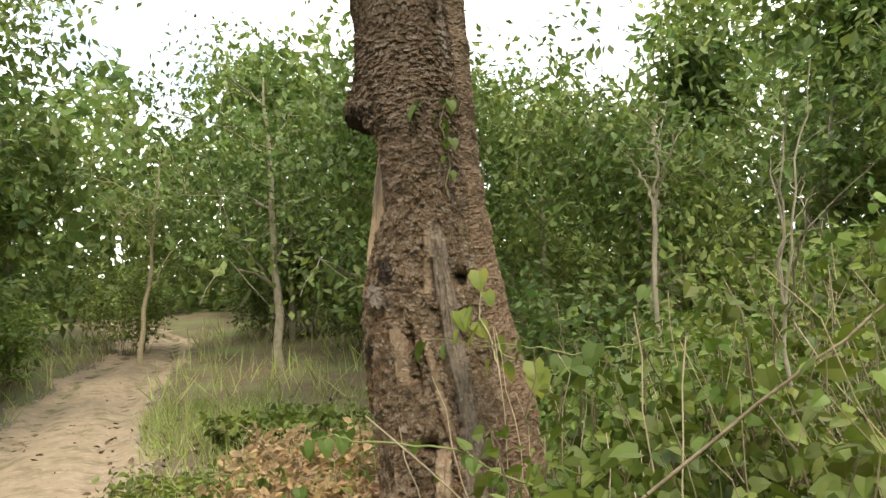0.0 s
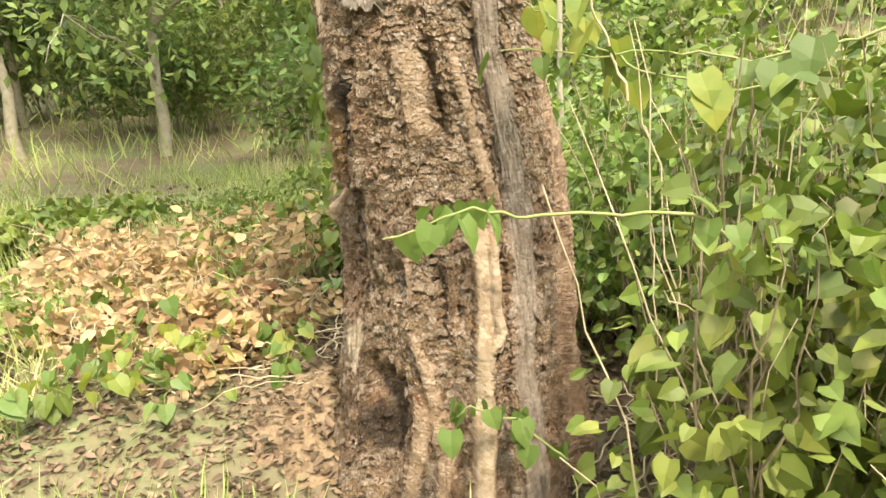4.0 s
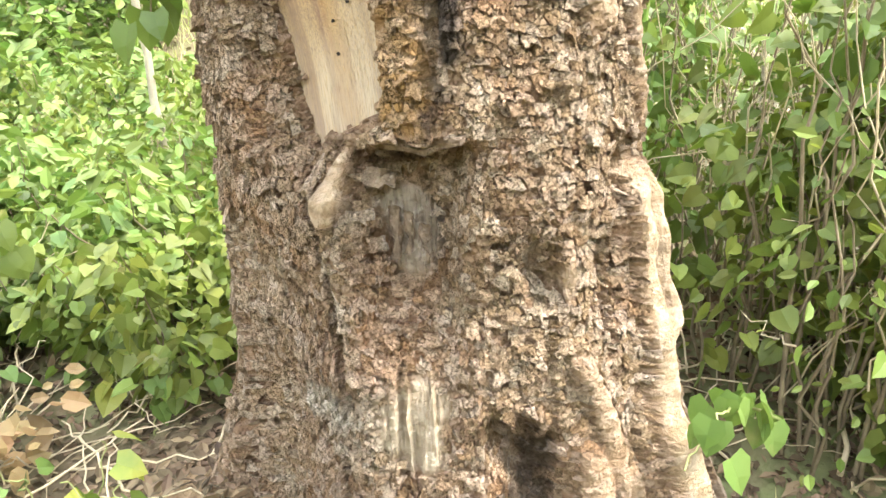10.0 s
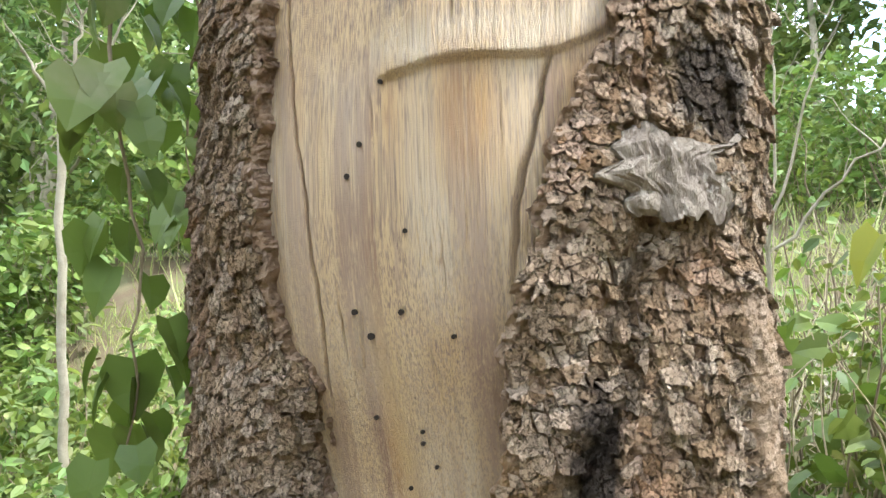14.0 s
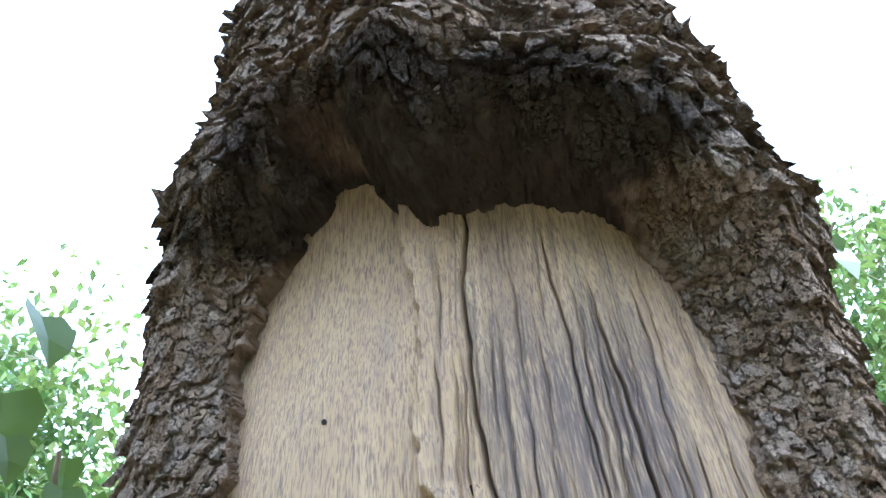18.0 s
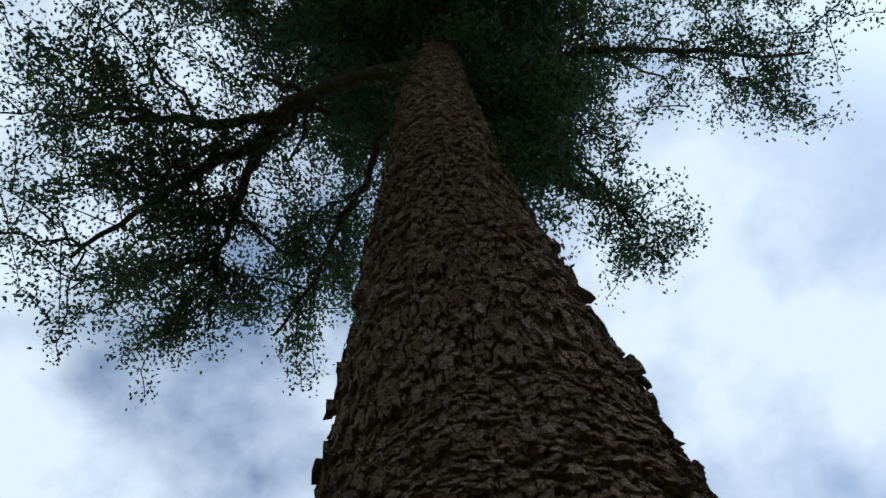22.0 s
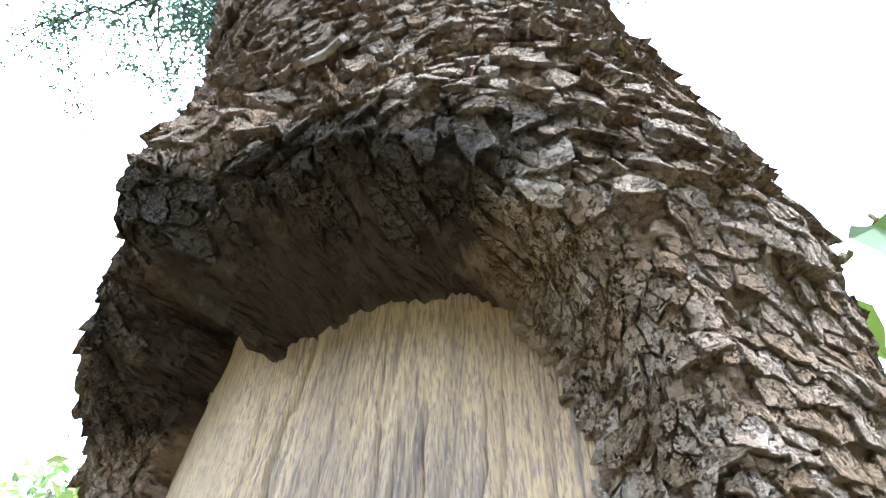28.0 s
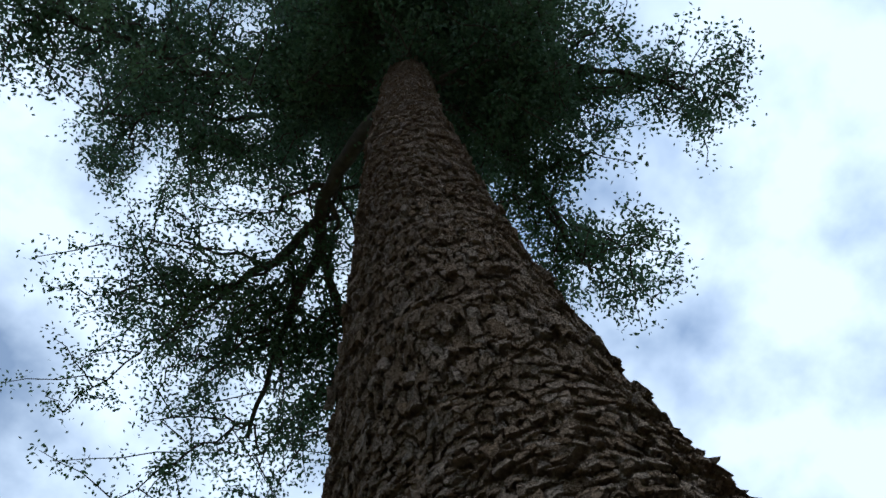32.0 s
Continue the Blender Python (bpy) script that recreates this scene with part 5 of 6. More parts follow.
# ---- shrubs, saplings and the wood around ----
def shrub(name, centre, spread, height, stems, per_stem, leaf, mat, seed, label, category="shrub", shape=HEART, stem_mat=None, hang=0.5, group="", lean=(0, 0), tangle=0, low=0.18):
    """A loose shrub: arched stems from the ground with leaves that hang from their upper part."""
    g = np.random.default_rng(seed)
    cx, cy = centre
    root = empty(name, (cx, cy, float(land(cx, cy))))
    tagged(root, label, category, group)
    pieces, places, ways = [], [], []
    for _ in range(stems):
        a, d = g.uniform(0, 2 * np.pi), spread * np.sqrt(g.random())
        bx, by = cx + 0.55 * d * np.cos(a), cy + 0.55 * d * np.sin(a)
        tip = np.array([cx + 1.15 * d * np.cos(a) + lean[0], cy + 1.15 * d * np.sin(a) + lean[1], 0.0])
        h = height * g.uniform(0.55, 1.08)
        foot = np.array([bx, by, float(land(bx, by)) - 0.02])
        tip[2] = foot[2] + h
        line = bent(foot, tip, 0.10 * h, 9, g, 0.02 * h)
        pieces.append(tube(line, np.linspace(0.004 + 0.0022 * h, 0.0018, 9), 4))
        t = low + (1 - low) * g.random(per_stem) ** 0.85
        k = np.clip((t * 8).astype(int), 0, 7)
        fr = (t * 8 - k)[:, None]
        p = line[k] * (1 - fr) + line[k + 1] * fr
        off = unit(g, per_stem) * [1, 1, 0.45]
        places.append(p + off * (0.05 + 0.16 * g.random((per_stem, 1))) * (0.6 + 0.4 * height))
        w = off + 0.5 * unit(g, per_stem) + [0, 0, -hang]
        ways.append(w)
    v, f = joined(pieces)
    st = under(part("branchwork", mesh_of("branchwork", v, f), stem_mat or STEM), root)
    tagged(st, kind="stuff")
    if tangle:
        dry = []
        for _ in range(tangle):
            a = np.array([cx, cy, root.location[2] + g.uniform(0, 0.5) * height]) + g.normal(size=3) * [spread * 0.5, spread * 0.5, 0.0]
            b = a + g.normal(size=3) * [min(0.35, 0.8 * spread), min(0.35, 0.8 * spread), 0.15] + [0, 0, g.uniform(0.2, 0.8) * height]
            b[2] = min(b[2], root.location[2] + 1.08 * height)
            dry.append(tube(bent(a, b, g.normal() * 0.08, 9, g, 0.015), np.linspace(0.0032, 0.0014, 9), 4))
        ds = under(part("dry_stem", mesh_of("dry_stem", *joined(dry)), STEM_PALE, None, "thin dry tan stems"), root)
        tagged(ds, kind="stuff")
    places, ways = np.concatenate(places), np.concatenate(ways)
    k = len(places)
    ups = unit(g, k) * 1.0 + [0, 0, 0.8]
    fo = under(part("foliage", leaf_mesh("foliage", shape, places, ways, ups, leaf * np.clip(g.lognormal(-0.05, 0.38, k), 0.35, 1.35)), mat), root)
    tagged(fo, kind="stuff")
    return root


def forest_tree(name, x, y, height, girth, crown_r, leaves, seed, label, lean=(0, 0), fork=0.45, leaf=0.16, mat=None, bark=None, crown_low=0.42, group=""):
    """A slim woodland tree: tapered forked trunk, limbs, and a crown of clumped leaves with gaps."""
    g = np.random.default_rng(seed)
    z0 = float(land(x, y))
    root = empty(name, (x, y, z0))
    tagged(root, label, "tree", group)
    top = np.array([x + lean[0], y + lean[1], z0 + height * 0.9])
    line = bent((x, y, z0 - 0.1), top, 0, 12, g, 0.03 * height * 0.2)
    pieces = [tube(line, np.linspace(girth, girth * 0.18, 12), 9)]
    sites = [line[-1]]
    for _ in range(11):
        t = g.uniform(fork * 0.8, 0.97)
        k = int(t * 11)
        way = g.normal(size=3)
        way[2] = abs(way[2]) * 0.7 + 0.25
        way *= crown_r * g.uniform(0.5, 1.0) / np.linalg.norm(way)
        sub = bent(line[k], line[k] + way, 0.06 * height * 0.2, 7, g, 0.05)
        pieces.append(tube(sub, np.linspace(girth * 0.42 * (1.15 - t), 0.008, 7), 5))
        sites += list(sub[3:])
        for _ in range(3):
            m = int(g.uniform(3, 7))
            w2 = g.normal(size=3) * crown_r * 0.28
            sub2 = bent(sub[m], sub[m] + w2, 0, 4, g, 0.02)
            pieces.append(tube(sub2, np.linspace(0.012, 0.005, 4), 4))
            sites += list(sub2[1:])
    v, f = joined(pieces)
    under(part("trunk", mesh_of("trunk", v, f), bark or TREE_BARK), root)
    sites = np.array(sites)
    sites = sites[sites[:, 2] > z0 + height * crown_low * 0.8]
    clump = sites[g.integers(0, len(sites), max(leaves // 30, 1))] + g.normal(size=(max(leaves // 30, 1), 3)) * crown_r * 0.16
    place = clump[g.integers(0, len(clump), leaves)] + g.normal(size=(leaves, 3)) * [0.30, 0.30, 0.20] * (crown_r / 2.2)
    ways = unit(g, leaves) + [0, 0, -0.5]
    cr = under(part("crown", leaf_mesh("crown", DIAMOND, place, ways, unit(g, leaves) * 0.6 + [0, 0, 1], leaf * g.uniform(0.6, 1.3, leaves)), mat or LEAF_FOREST), root)
    tagged(cr, kind="stuff")
    return root


# the vine thicket beside the great tree
g = np.random.default_rng(77)
THICKET = [(0.95, -1.35, 0.25, 0.9), (1.15, -0.95, 0.5, 1.3), (1.5, -0.4, 0.6, 1.5), (0.95, -1.65, 0.4, 1.15), (1.7, -1.4, 0.6, 1.6), (2.3, -0.6, 0.7, 1.7), (1.3, 0.4, 0.55, 1.4), (2.0, 0.5, 0.7, 1.8), (2.5, -1.7, 0.7, 1.8), (2.9, 0.2, 0.8, 2.0), (1.75, -2.35, 0.45, 1.5), (3.2, -1.2, 0.8, 2.1), (1.6, 1.3, 0.6, 1.3), (2.6, 1.4, 0.8, 1.8), (3.6, 1.0, 0.9, 2.2), (2.4, -2.7, 0.5, 1.8), (0.54, -1.0, 0.2, 1.2), (0.64, -0.72, 0.2, 1.35), (0.78, -1.4, 0.26, 0.85), (0.95, -0.45, 0.3, 1.2)]
for k, (x, y, s, h) in enumerate(THICKET):
    shrub("vine_shrub", (x, y), s, h, 34 if s > 0.3 else 11, (62 if x < 1.8 else 38) if s > 0.3 else 30, (0.046, 0.058, 0.040)[k % 3] * (0.8 if y < -1.2 else 1), LEAF if k % 3 or y < -1.2 else LEAF_PALE, 100 + k, "tangled green shrub with heart-shaped leaves on thin stems", tangle=(34 if y < -1.2 else 20) if s > 0.3 else 14, low=0.5 if y < -1.2 else 0.10, hang=0.5, shape=OVAL if k % 3 == 2 else HEART, group="thicket beside the great tree")
# low green cover on the other side of the trunk
LOW = [(0.35, 1.35, 0.5, 0.55), (0.9, 1.7, 0.6, 0.75), (1.0, 1.0, 0.45, 0.6), (0.3, 2.2, 0.6, 0.5), (1.5, 2.3, 0.7, 0.8), (0.9, 2.9, 0.7, 0.7), (-0.5, 2.8, 0.5, 0.4), (2.1, 3.0, 0.8, 0.9), (0.0, 3.5, 0.6, 0.45), (1.3, 3.8, 0.8, 0.8), (-0.9, 4.9, 0.7, 0.4), (0.4, 4.8, 0.8, 0.6), (2.7, 4.3, 0.9, 1.0), (3.4, 2.8, 0.9, 1.1), (-2.2, 1.4, 0.5, 0.35), (-2.4, 4.4, 0.7, 0.4), (-1.7, 1.8, 0.35, 0.3), (-2.0, 2.4, 0.4, 0.3)]
for k, (x, y, s, h) in enumerate(LOW):
    shrub("low_shrub", (x, y), s, h, 26 if s > 0.42 else 8, 64 if s > 0.42 else 22, (0.052, 0.072)[k % 2] if s > 0.42 else 0.042, LEAF_PALE if k % 4 == 1 or s < 0.42 else LEAF, 200 + k, "low bright green shrub with soft rounded leaves", shape=HEART if k % 3 == 0 else OVAL, group="low green cover")
# dead brown bush
DEAD = [(-1.45, 2.9, 0.55, 0.40), (-0.95, 2.5, 0.5, 0.38), (-0.30, 2.0, 0.40, 0.50), (-1.9, 3.3, 0.4, 0.3), (-0.7, 3.2, 0.4, 0.35), (-1.35, 2.1, 0.45, 0.30), (-0.95, 1.7, 0.40, 0.28), (-1.75, 2.5, 0.35, 0.28), (-0.55, 1.45, 0.32, 0.30), (-1.15, 1.35, 0.36, 0.24), (-1.55, 1.55, 0.32, 0.22), (-0.85, 1.0, 0.26, 0.18), (0.1, 2.6, 0.35, 0.5)]
for k, (x, y, s, h) in enumerate(DEAD):
    shrub("dead_bush", (x, y), s, h, 18, 20, 0.072, LEAF_DEAD, 300 + k, "dead bush with curled orange-brown leaves", category="dead bush", shape=CURLED, stem_mat=STEM_PALE, hang=0.3, tangle=14)
# pale withered brush on the bank behind the thicket
for k, (x, y, s, h) in enumerate([(3.0, -0.45, 0.4, 0.9), (3.5, -0.9, 0.5, 1.0), (3.4, 0.1, 0.5, 0.9)]):
    shrub("withered_brush", (x, y), s, h, 30, 26, 0.06, WITHERED, 330 + k, "withered brush with bleached grey-white leaves", category="dead bush", shape=LANCE, stem_mat=STEM_PALE, hang=0.6)

# woodland round about
g = np.random.default_rng(9)
forest_tree("young_tree", -5.3, 12.4, 7.5, 0.12, 2.6, 3600, 401, "slim forked tree with smooth grey-brown bark", (-0.4, 0.2), 0.30)
forest_tree("young_tree", -9.0, 12.8, 6.0, 0.07, 1.8, 1600, 402, "thin pale sapling with a slanting stem", (0.5, 0.2), 0.5, bark=STEM_PALE)
spots = []
for ring, count in ((9.5, 12), (13, 18), (17.5, 24), (23, 30)):
    for k in range(count):
        a = 2 * np.pi * (k + 0.7 * g.random()) / count
        d = ring * g.uniform(0.9, 1.12)
        x, y = d * np.cos(a), d * np.sin(a)
        if abs(x - float(road_middle(y))) < 2.0 or (y < -2 and abs(x) < 2.5 and ring < 12) or (ring < 12 and -6 < x < -1 and y > 4) or (ring < 12 and x > 3) or (ring < 16 and x > 3 and k % 2):
            continue
        spots.append((x, y, ring))
for k, (x, y, ring) in enumerate(spots):
    h = g.uniform(6.0, 10.0) * (1.12 if ring > 16 else 0.9)
    forest_tree("forest_tree", x, y, h, g.uniform(0.07, 0.14), g.uniform(2.4, 3.4), 6000 if ring < 16 else 3600, 500 + k, "leafy green woodland tree with a slender trunk", (g.normal() * 0.4, g.normal() * 0.4), 0.28, leaf=0.20 if ring < 16 else 0.36, group="woodland trees", crown_low=0.3)
# the wood goes on: a belt of leaf clumps behind the nearer trees
n = 90000
a = g.uniform(0, 2 * np.pi, n)
d = g.uniform(28, 44, n)
tall = 8.5 + 2.5 * np.sin(7 * a) + 1.8 * np.sin(17 * a + 1) + 1.2 * np.sin(41 * a)
p = np.stack([d * np.cos(a), d * np.sin(a), 0 * a], 1)
p[:, 2] = land(p[:, 0], p[:, 1]) + tall * g.random(n) ** 1.2
ob = tagged(new("far_woods", leaf_mesh("far_woods", DIAMOND, p, unit(g, n), unit(g, n), g.uniform(0.5, 1.0, n))), "dense green woodland in the distance", "woods", kind="stuff")
ob.data.materials.append(LEAF_FOREST)
for k in range(80):
    a = 2 * np.pi * (k + g.random()) / 80
    d = g.uniform(6.5, 16)
    x, y = d * np.cos(a), d * np.sin(a)
    if abs(x - float(road_middle(y))) < 1.7 or (y < 0 and abs(x) < 2.5) or (d < 9 and -4.5 < x < 0 and y > 0) or (-7 < x < -2.8 and 5 < y < 12.2):
        continue
    shrub("undergrowth_bush", (x, y), g.uniform(0.9, 1.6), g.uniform(1.0, 3.0), 18, 75, 0.14, (LEAF_FOREST if k % 3 else LEAF) if x < 2.5 else LEAF_PALE, 700 + k, "dense green undergrowth bush", category="bush", group="undergrowth", hang=0.3, shape=OVAL)

for k, (x, y, s, h) in enumerate([(-9.1, 8.0, 1.0, 1.8), (-10.3, 9.4, 1.0, 2.2), (-9.0, 6.6, 0.7, 1.4), (-11.2, 8.0, 1.2, 2.4), (-7.6, 17.5, 1.2, 2.4), (-4.0, 18.0, 1.3, 2.8), (-2.2, 17.2, 1.3, 2.6), (-10.8, 15.0, 1.3, 2.8), (-6.2, 18.5, 1.4, 3.2)]):
    shrub("undergrowth_bush", (x, y), s, h, 30, 130, 0.10, LEAF_FOREST if k else LEAF_PALE, 790 + k, "dense green bush beside the track", category="bush", group="undergrowth", hang=0.3, shape=OVAL)

# a heap of loose soil against the roots
hx, hy = np.meshgrid(np.linspace(-1, 1, 90), np.linspace(-1, 1, 90), indexing="ij")
HX, HY = -0.24 + 0.40 * hx, 0.36 + 0.48 * hy
fall = np.clip(1 - hx ** 2 - hy ** 2, 0, 1)
HZ = land(HX, HY) - 0.02 + 0.10 * fall ** 0.8 + 0.05 * fall * fbm(np.stack([HX, HY, 0 * HX], -1), 14, 51) + 0.022 * fbm(np.stack([HX, HY, 0 * HX], -1), 55, 52) * (fall > 0.02)
tagged(part("soil_mound", mesh_of("soil_mound", np.stack([HX, HY, HZ], -1).reshape(-1, 3), grid_faces(90, 90)), SOIL), "low mound of loose pale sandy soil against the roots", "soil")

# grass and dry leaves on the ground
def scatter(name, n, seed, area, shape, mat, size, label, category, upright):
    g = np.random.default_rng(seed)
    x, y = area(g, n)
    keep = (np.abs(x - road_middle(y)) > (1.05 if upright else 0.0))
    x, y = x[keep], y[keep]
    k = len(x)
    mound = np.clip(1 - ((x + 0.24) / 0.40) ** 2 - ((y - 0.36) / 0.48) ** 2, 0, 1)
    p = np.stack([x, y, land(x, y) + (0.0 if upright else 0.012 + 0.10 * mound ** 0.8)], 1)
    if upright:
        patch = value_noise(x * 0.9 + 40, y * 0.9 + 40, 61) * 0.6 + value_noise(x * 2.6 + 40, y * 2.6 + 40, 62) * 0.4
        keep = (patch > 0.26 + 0.22 * g.random(k)) & ~((x > 0.25) & (y < 1.0) & (x < 4)) & ~((x > -1.5) & (x < 0.4) & (y > 0) & (y < 2.0))
        x, y, p = x[keep], y[keep], p[keep]
        k = len(x)
        w = g.normal(size=(k, 3)) * 0.45
        w[:, 2] = 1
        up = unit(g, k)
    else:
        w = unit(g, k) * [1, 1, 0.3]
        up = unit(g, k) * 0.75 + [0, 0, 1]
    ob = new(name, leaf_mesh(name, shape, p, w, up, size * g.uniform(0.5, 1.4, k)))
    ob.data.materials.append(mat)
    return tagged(ob, label, category, kind="stuff")


def ring_area(r0, r1):
    def area(g, n):
        a, d = g.uniform(0, 2 * np.pi, n), np.sqrt(g.uniform(r0 ** 2, r1 ** 2, n))
        return 0.1 + d * np.cos(a), 0.3 + d * np.sin(a)
    return area


scatter("grass", 70000, 1, ring_area(1.7, 9.0), BLADE, GRASS, 0.25, "long green and straw-coloured grass", "grass", True)
def bank_area(g, n):
    return 4.4 + 1.1 * g.normal(size=n), -0.5 + 1.6 * g.normal(size=n)


def rut_strip(g, n):
    y = g.uniform(0, 16, n)
    return road_middle(y) + g.normal(size=n) * 0.16, y


scatter("leaf_litter", 900, 6, rut_strip, CURLED, LITTER, 0.06, "dry leaves lying along the track", "leaf litter", False)
PEBBLE = (np.array([(0.5, 0, 0), (0, 0.42, 0), (-0.5, 0.05, 0), (0, -0.4, 0), (0.05, 0, 0.30), (0, 0, -0.2)]), np.array([(0, 1, 4), (1, 2, 4), (2, 3, 4), (3, 0, 4)]))


def track_area(g, n):
    y = g.uniform(-3, 16, n)
    side = g.choice([-1.0, -0.2, 0.15, 1.0], n, p=[0.3, 0.2, 0.1, 0.4])
    return road_middle(y) + side + g.normal(size=n) * 0.22, y


scatter("gravel", 7000, 9, track_area, PEBBLE, STONE, 0.045, "small pale stones along the track", "gravel", False)
scatter("grass", 7000, 5, ring_area(0.8, 1.9), BLADE, GRASS, 0.16, "short green and straw-coloured grass", "grass", True)
scatter("grass", 16000, 2, ring_area(8.0, 22.0), BLADE, GRASS, 0.55, "long green and straw-coloured grass", "grass", True)
scatter("leaf_litter", 15000, 8, ring_area(0.35, 3.0), LANCE, LITTER, 0.05, "dry brown and tan fallen leaves on the soil", "leaf litter", False)
scatter("leaf_litter", 6500, 7, bank_area, CURLED, WITHERED, 0.07, "pale dry leaves lying on the bank", "leaf litter", False)
scatter("leaf_litter", 16000, 3, ring_area(0.35, 3.0), CURLED, LITTER, 0.034, "dry brown and tan fallen leaves on the soil", "leaf litter", False)
scatter("leaf_litter", 3000, 4, ring_area(3.0, 9.0), CURLED, LITTER, 0.085, "dry brown and tan fallen leaves on the soil", "leaf litter", False)


# ---- vines, seedlings, twigs ----
def vine(name, line, n, leaf, mat, seed, label, spread=0.05, stem=0.004, stem_mat=None, category="vine", lo=0.05, shape=HEART, droop=0.9):
    """A thin winding stem with single leaves on short stalks."""
    g = np.random.default_rng(seed)
    pts = np.array(line, float)
    src, s = np.linspace(0, 1, len(pts)), np.linspace(0, 1, 26)
    c = np.stack([np.interp(s, src, pts[:, k]) for k in range(3)], 1)
    c[1:-1] += 0.012 * g.normal(size=(24, 3))
    c[1:-1] = (c[1:-1] + c[:-2] + c[2:]) / 3
    root = empty(name, tuple(c[0]))
    tagged(root, label, category)
    under(part("stem", mesh_of("stem", *tube(c, np.linspace(stem, stem * 0.45, 26), 6)), stem_mat or STEM), root)
    for _ in range(n):
        k = int(np.clip(g.uniform(lo, 1) * 25, 0, 24))
        out = unit(g, 1)[0] * [1, 1, 0.4]
        end = c[k] + out * spread * g.uniform(0.6, 1.5)
        w = out * 0.5 + [0, 0, -droop]
        me = leaf_mesh("leaf", shape, end[None], w[None], (unit(g, 1)[0] * 0.5 + out * 0.8 + [-0.2, -0.2, 0.4])[None], [leaf * g.uniform(0.65, 1.2)])
        under(part("leaf", me, mat), root)
    return root


vine("hanging_vine", [(-0.10, 0.72, 2.5), (-0.13, 0.66, 2.1), (-0.16, 0.60, 1.8), (-0.13, 0.60, 1.5), (-0.10, 0.66, 1.25)], 58, 0.08, LEAF, 801, "hanging vine with broad dark green leaves beside the trunk", 0.06)
vine("hanging_vine", [(-0.20, 1.50, 1.7), (-0.17, 1.55, 1.3), (-0.15, 1.55, 0.95), (-0.08, 1.5, 0.5)], 54, 0.085, LEAF, 802, "hanging vine with broad dark green leaves beside the trunk", 0.09)
vine("hanging_vine", [(0.05, 0.69, 2.33), (0.13, 0.72, 2.16), (0.18, 0.72, 2.01), (0.18, 0.76, 1.81), (0.19, 0.74, 1.60)], 46, 0.075, LEAF, 803, "hanging vine with broad dark green leaves beside the trunk", 0.06)
vine("leafy_twig", [(0.75, -0.75, 1.35), (0.45, -0.62, 1.42), (0.28, -0.52, 1.52), (0.22, -0.46, 1.58)], 9, 0.085, LEAF_YELLOW, 804, "twig with drooping yellow-green leaves", 0.06, stem_mat=STEM_GREEN)
vine("leafy_twig", [(0.95, -0.8, 1.5), (0.7, -0.72, 1.44), (0.4, -0.6, 1.46), (0.15, -0.5, 1.47)], 10, 0.08, LEAF, 805, "twig with drooping yellow-green leaves", 0.07, stem_mat=STEM_GREEN)
vine("leafy_twig", [(0.42, -0.62, 1.35), (0.36, -0.56, 1.55), (0.34, -0.52, 1.75)], 7, 0.09, LEAF_YELLOW, 806, "twig with pale yellow-green leaves close to the trunk", 0.03, stem_mat=STEM_PALE)
vine("trunk_sprig", [(0.10, -0.26, 2.42), (0.10, -0.33, 2.44), (0.11, -0.37, 2.48)], 2, 0.07, LEAF, 807, "sprig with an oval leaf on the bark", 0.02)
vine("trunk_creeper", [(0.20, -0.24, 2.05), (0.22, -0.26, 2.25), (0.16, -0.26, 2.4), (0.24, -0.24, 2.5)], 16, 0.05, LEAF, 808, "small creeper with olive leaves on the bark", 0.03)
vine("trunk_creeper", [(0.58, -1.02, 1.05), (0.30, -1.10, 1.20), (0.04, -1.10, 1.22), (-0.10, -1.08, 1.22), (-0.22, -1.06, 1.19)], 15, 0.055, LEAF_PALE, 809, "thin creeper reaching out of the thicket", 0.04, stem_mat=STEM_GREEN)
vine("trunk_creeper", [(0.30, -0.60, 0.40), (0.18, -0.54, 0.50), (0.06, -0.49, 0.54), (-0.03, -0.45, 0.46)], 18, 0.068, LEAF_PALE, 810, "thin creeper with small heart-shaped leaves on the roots", 0.04, stem_mat=STEM_GREEN)

g = np.random.default_rng(55)
for k in range(26):
    a, d = g.uniform(1.6, 4.2), g.uniform(0.75, 1.7)
    x, y = 0.1 + d * np.cos(a), 0.2 + d * np.sin(a)
    if y < -0.9 or (x < -0.55 and y < 0.15):
        continue
    z = float(land(x, y))
    vine("seedling", [(x, y, z - 0.01), (x + 0.02, y, z + 0.12), (x + g.normal() * 0.04, y + g.normal() * 0.04, z + g.uniform(0.15, 0.32))], int(g.integers(4, 8)), g.uniform(0.07, 0.10), LEAF_PALE if k % 3 else LEAF_YELLOW, 850 + k, "young seedling with fresh green leaves", 0.04, 0.003, STEM_GREEN, "seedling", 0.45, droop=0.3)
for k in range(34):
    x, y = g.uniform(-1.5, -0.35), g.uniform(0.55, 2.0)
    z = float(land(x, y))
    vine("seedling", [(x, y, z - 0.01), (x + g.normal() * 0.03, y, z + 0.14), (x + g.normal() * 0.06, y + g.normal() * 0.06, z + g.uniform(0.18, 0.36))], int(g.integers(4, 8)), g.uniform(0.06, 0.095), (LEAF_PALE, LEAF, LEAF_YELLOW)[k % 3], 1200 + k, "young seedling with fresh green leaves", 0.05, 0.003, STEM_GREEN, "seedling", 0.35, droop=0.6)
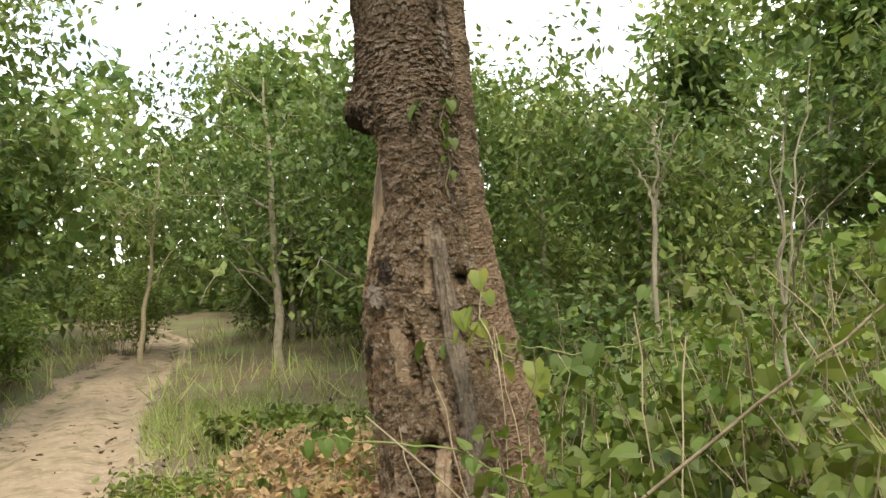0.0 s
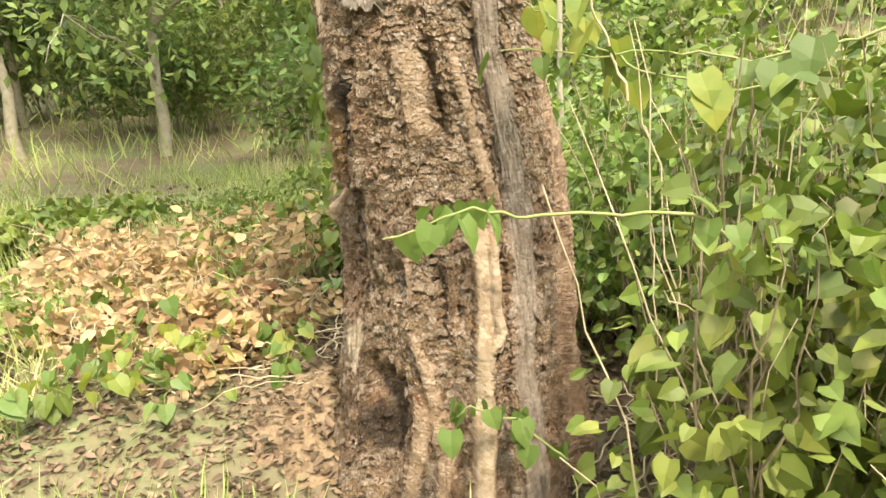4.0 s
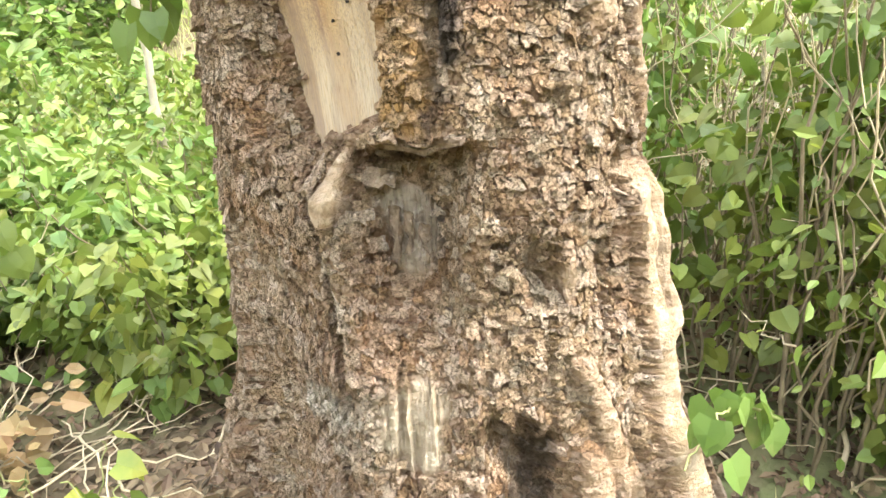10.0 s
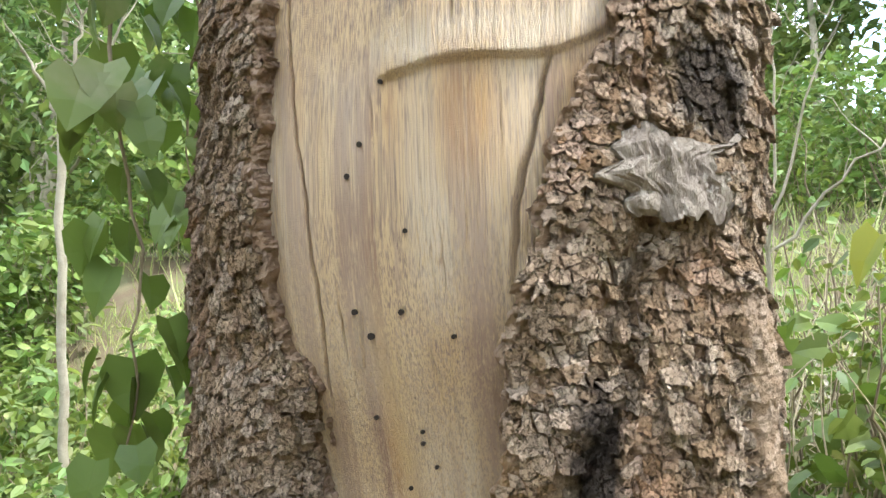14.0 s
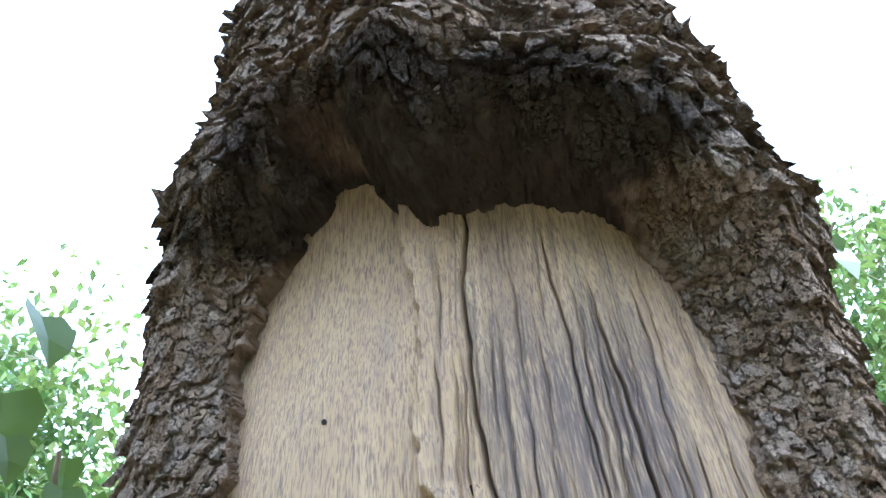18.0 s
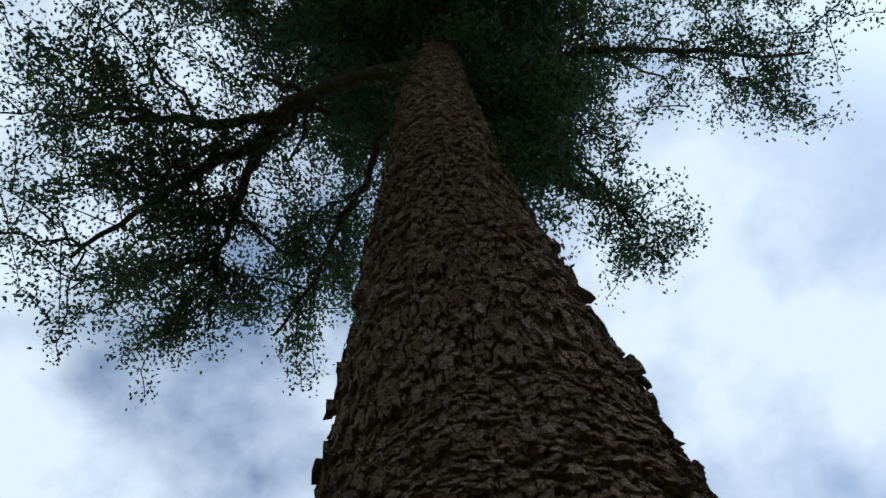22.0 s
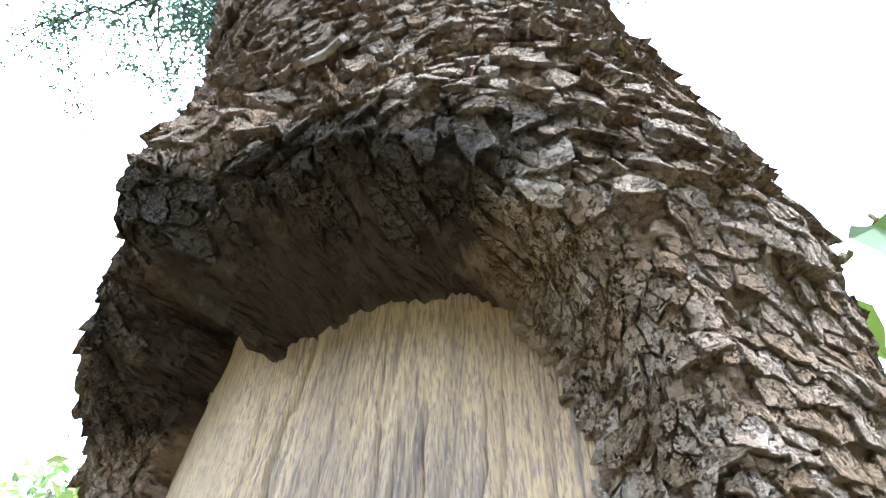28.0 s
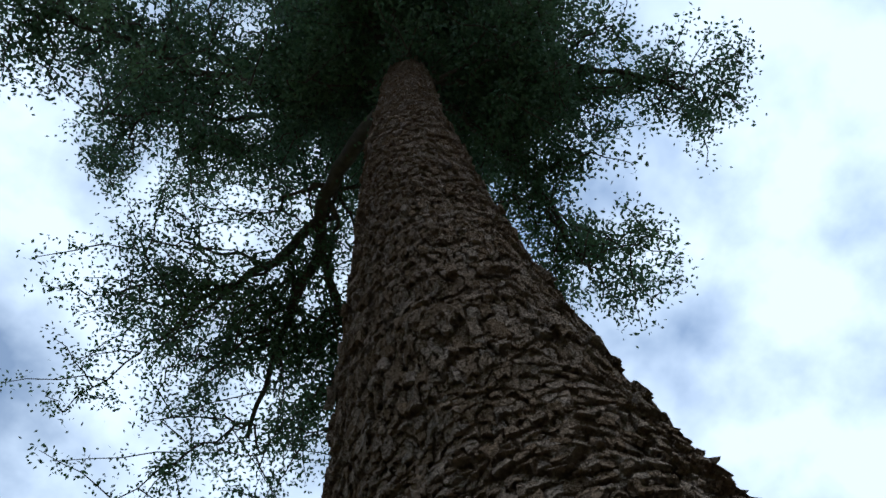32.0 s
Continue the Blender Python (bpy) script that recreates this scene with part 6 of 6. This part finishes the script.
for k in range(14):
    a, d = g.uniform(-1.6, 0.4), g.uniform(0.8, 1.5)
    x, y = 0.2 + d * np.cos(a), 0.0 + d * np.sin(a)
    z = float(land(x, y))
    vine("seedling", [(x, y, z - 0.01), (x + 0.02, y, z + 0.2), (x + g.normal() * 0.06, y + g.normal() * 0.06, z + g.uniform(0.3, 0.7))], int(g.integers(5, 11)), g.uniform(0.065, 0.085), LEAF, 880 + k, "tall seedling with heart-shaped leaves", 0.05, 0.004, STEM_GREEN, "seedling", 0.3)

# thin forked saplings, nearly bare
def bare_sapling(base, fork, tips, r, seed):
    g = np.random.default_rng(seed)
    x, y = base
    root = empty("bare_sapling", (x, y, float(land(x, y))))
    tagged(root, "slim forked sapling with pale bare stems", "sapling")
    line = bent((x, y, float(land(x, y)) - 0.03), fork, 0, 12, g, 0.012)
    under(part("trunk", mesh_of("trunk", *tube(line, np.linspace(r * 1.3, r, 12), 8)), TREE_BARK), root)
    for tip in tips:
        b = bent(fork, tip, 0.03, 10, g, 0.012)
        under(part("branch", mesh_of("branch", *tube(b, np.linspace(r * 0.75, r * 0.25, 10), 7)), TREE_BARK), root)
        for _ in range(3):
            m = int(g.integers(3, 9))
            side = bent(b[m], b[m] + g.normal(size=3) * [0.16, 0.16, 0.08] + [0, 0, 0.12], 0.01, 6, g, 0.006)
            under(part("twig", mesh_of("twig", *tube(side, np.linspace(r * 0.3, r * 0.12, 6), 5)), TREE_BARK), root)


bare_sapling((1.55, -0.42), (1.5, -0.38, 1.55), [(1.45, -0.60, 2.35), (1.50, -0.28, 2.15), (1.45, -0.85, 1.98), (1.6, -0.45, 2.5)], 0.008, 5)
bare_sapling((1.52, 2.60), (1.5, 2.57, 2.2), [(1.37, 2.66, 2.55), (1.62, 2.30, 2.75), (1.55, 2.45, 2.85)], 0.018, 6)

# bare stalks and fallen sticks
def stick(name, a, b, r, seed, label, sag=0.0, mat=None):
    g = np.random.default_rng(seed)
    line = bent(a, b, sag, 12, g, 0.008)
    ob = new(name, mesh_of(name, *tube(line, np.linspace(r, r * 0.5, 12), 7)))
    ob.data.materials.append(mat or STEM_PALE)
    return tagged(ob, label, "stick")


stick("dry_stalk", (0.75, -0.60, 0.0), (0.70, -0.66, 1.45), 0.006, 1, "upright dry woody stalk in the thicket", mat=STEM)
stick("dry_stalk", (1.0, -1.1, 0.0), (0.85, -1.05, 1.6), 0.004, 2, "thin pale bare stalk in the thicket", 0.02)
g = np.random.default_rng(67)
for k in range(16):
    x, y = g.uniform(0.75, 2.2), g.uniform(-1.9, 0.6)
    z = float(land(x, y))
    stick("dry_stalk", (x, y, z), (x + g.normal() * 0.35, y + g.normal() * 0.35, z + g.uniform(0.9, 1.7)), g.uniform(0.002, 0.0045), 950 + k, "thin pale bare stalk in the thicket", g.uniform(-0.03, 0.05), STEM_PALE if k % 3 else STEM_GREEN)
stick("dry_stalk", (0.85, -1.45, 0.0), (0.95, -1.3, 1.55), 0.004, 3, "thin pale bare stalk in the thicket", 0.02)
stick("fallen_stick", (0.55, -0.75, 0.12), (1.35, -0.75, 0.30), 0.008, 4, "pale crooked stick leaning in the undergrowth", 0.05)
stick("fallen_stick", (0.45, -0.85, 0.30), (1.0, -0.75, 0.06), 0.006, 5, "pale crooked stick leaning in the undergrowth", -0.03)
vine("slanting_branch", [(0.58, -1.32, -0.02), (0.42, -1.50, 0.62), (0.52, -1.51, 0.93), (1.05, -1.50, 1.40), (1.45, -1.50, 1.72)], 7, 0.045, LEAF, 811, "long slanting bare branch with a few leaves", 0.04, 0.0075, STEM, "branch", 0.5)
stick("fallen_stick", (1.0, -1.75, 0.45), (2.2, -1.3, 0.95), 0.007, 7, "long slanting bare branch", 0.04)
g = np.random.default_rng(66)
for k in range(84):
    left = k % 3
    x = g.uniform(-1.0, 0.35) if left else g.uniform(0.4, 1.6)
    y = g.uniform(0.55, 1.7) if left else g.uniform(-1.0, 0.2)
    l, a = g.uniform(0.25, 0.7), g.uniform(0, 2 * np.pi)
    x2, y2 = x + l * np.cos(a), y + l * np.sin(a)
    stick("dry_twig", (x, y, float(land(x, y)) + 0.01), (x2, y2, float(land(x2, y2)) + g.uniform(0.01, 0.18)), g.uniform(0.0025, 0.005), 900 + k, "thin dry tan twig among the leaf litter", g.uniform(-0.02, 0.06))
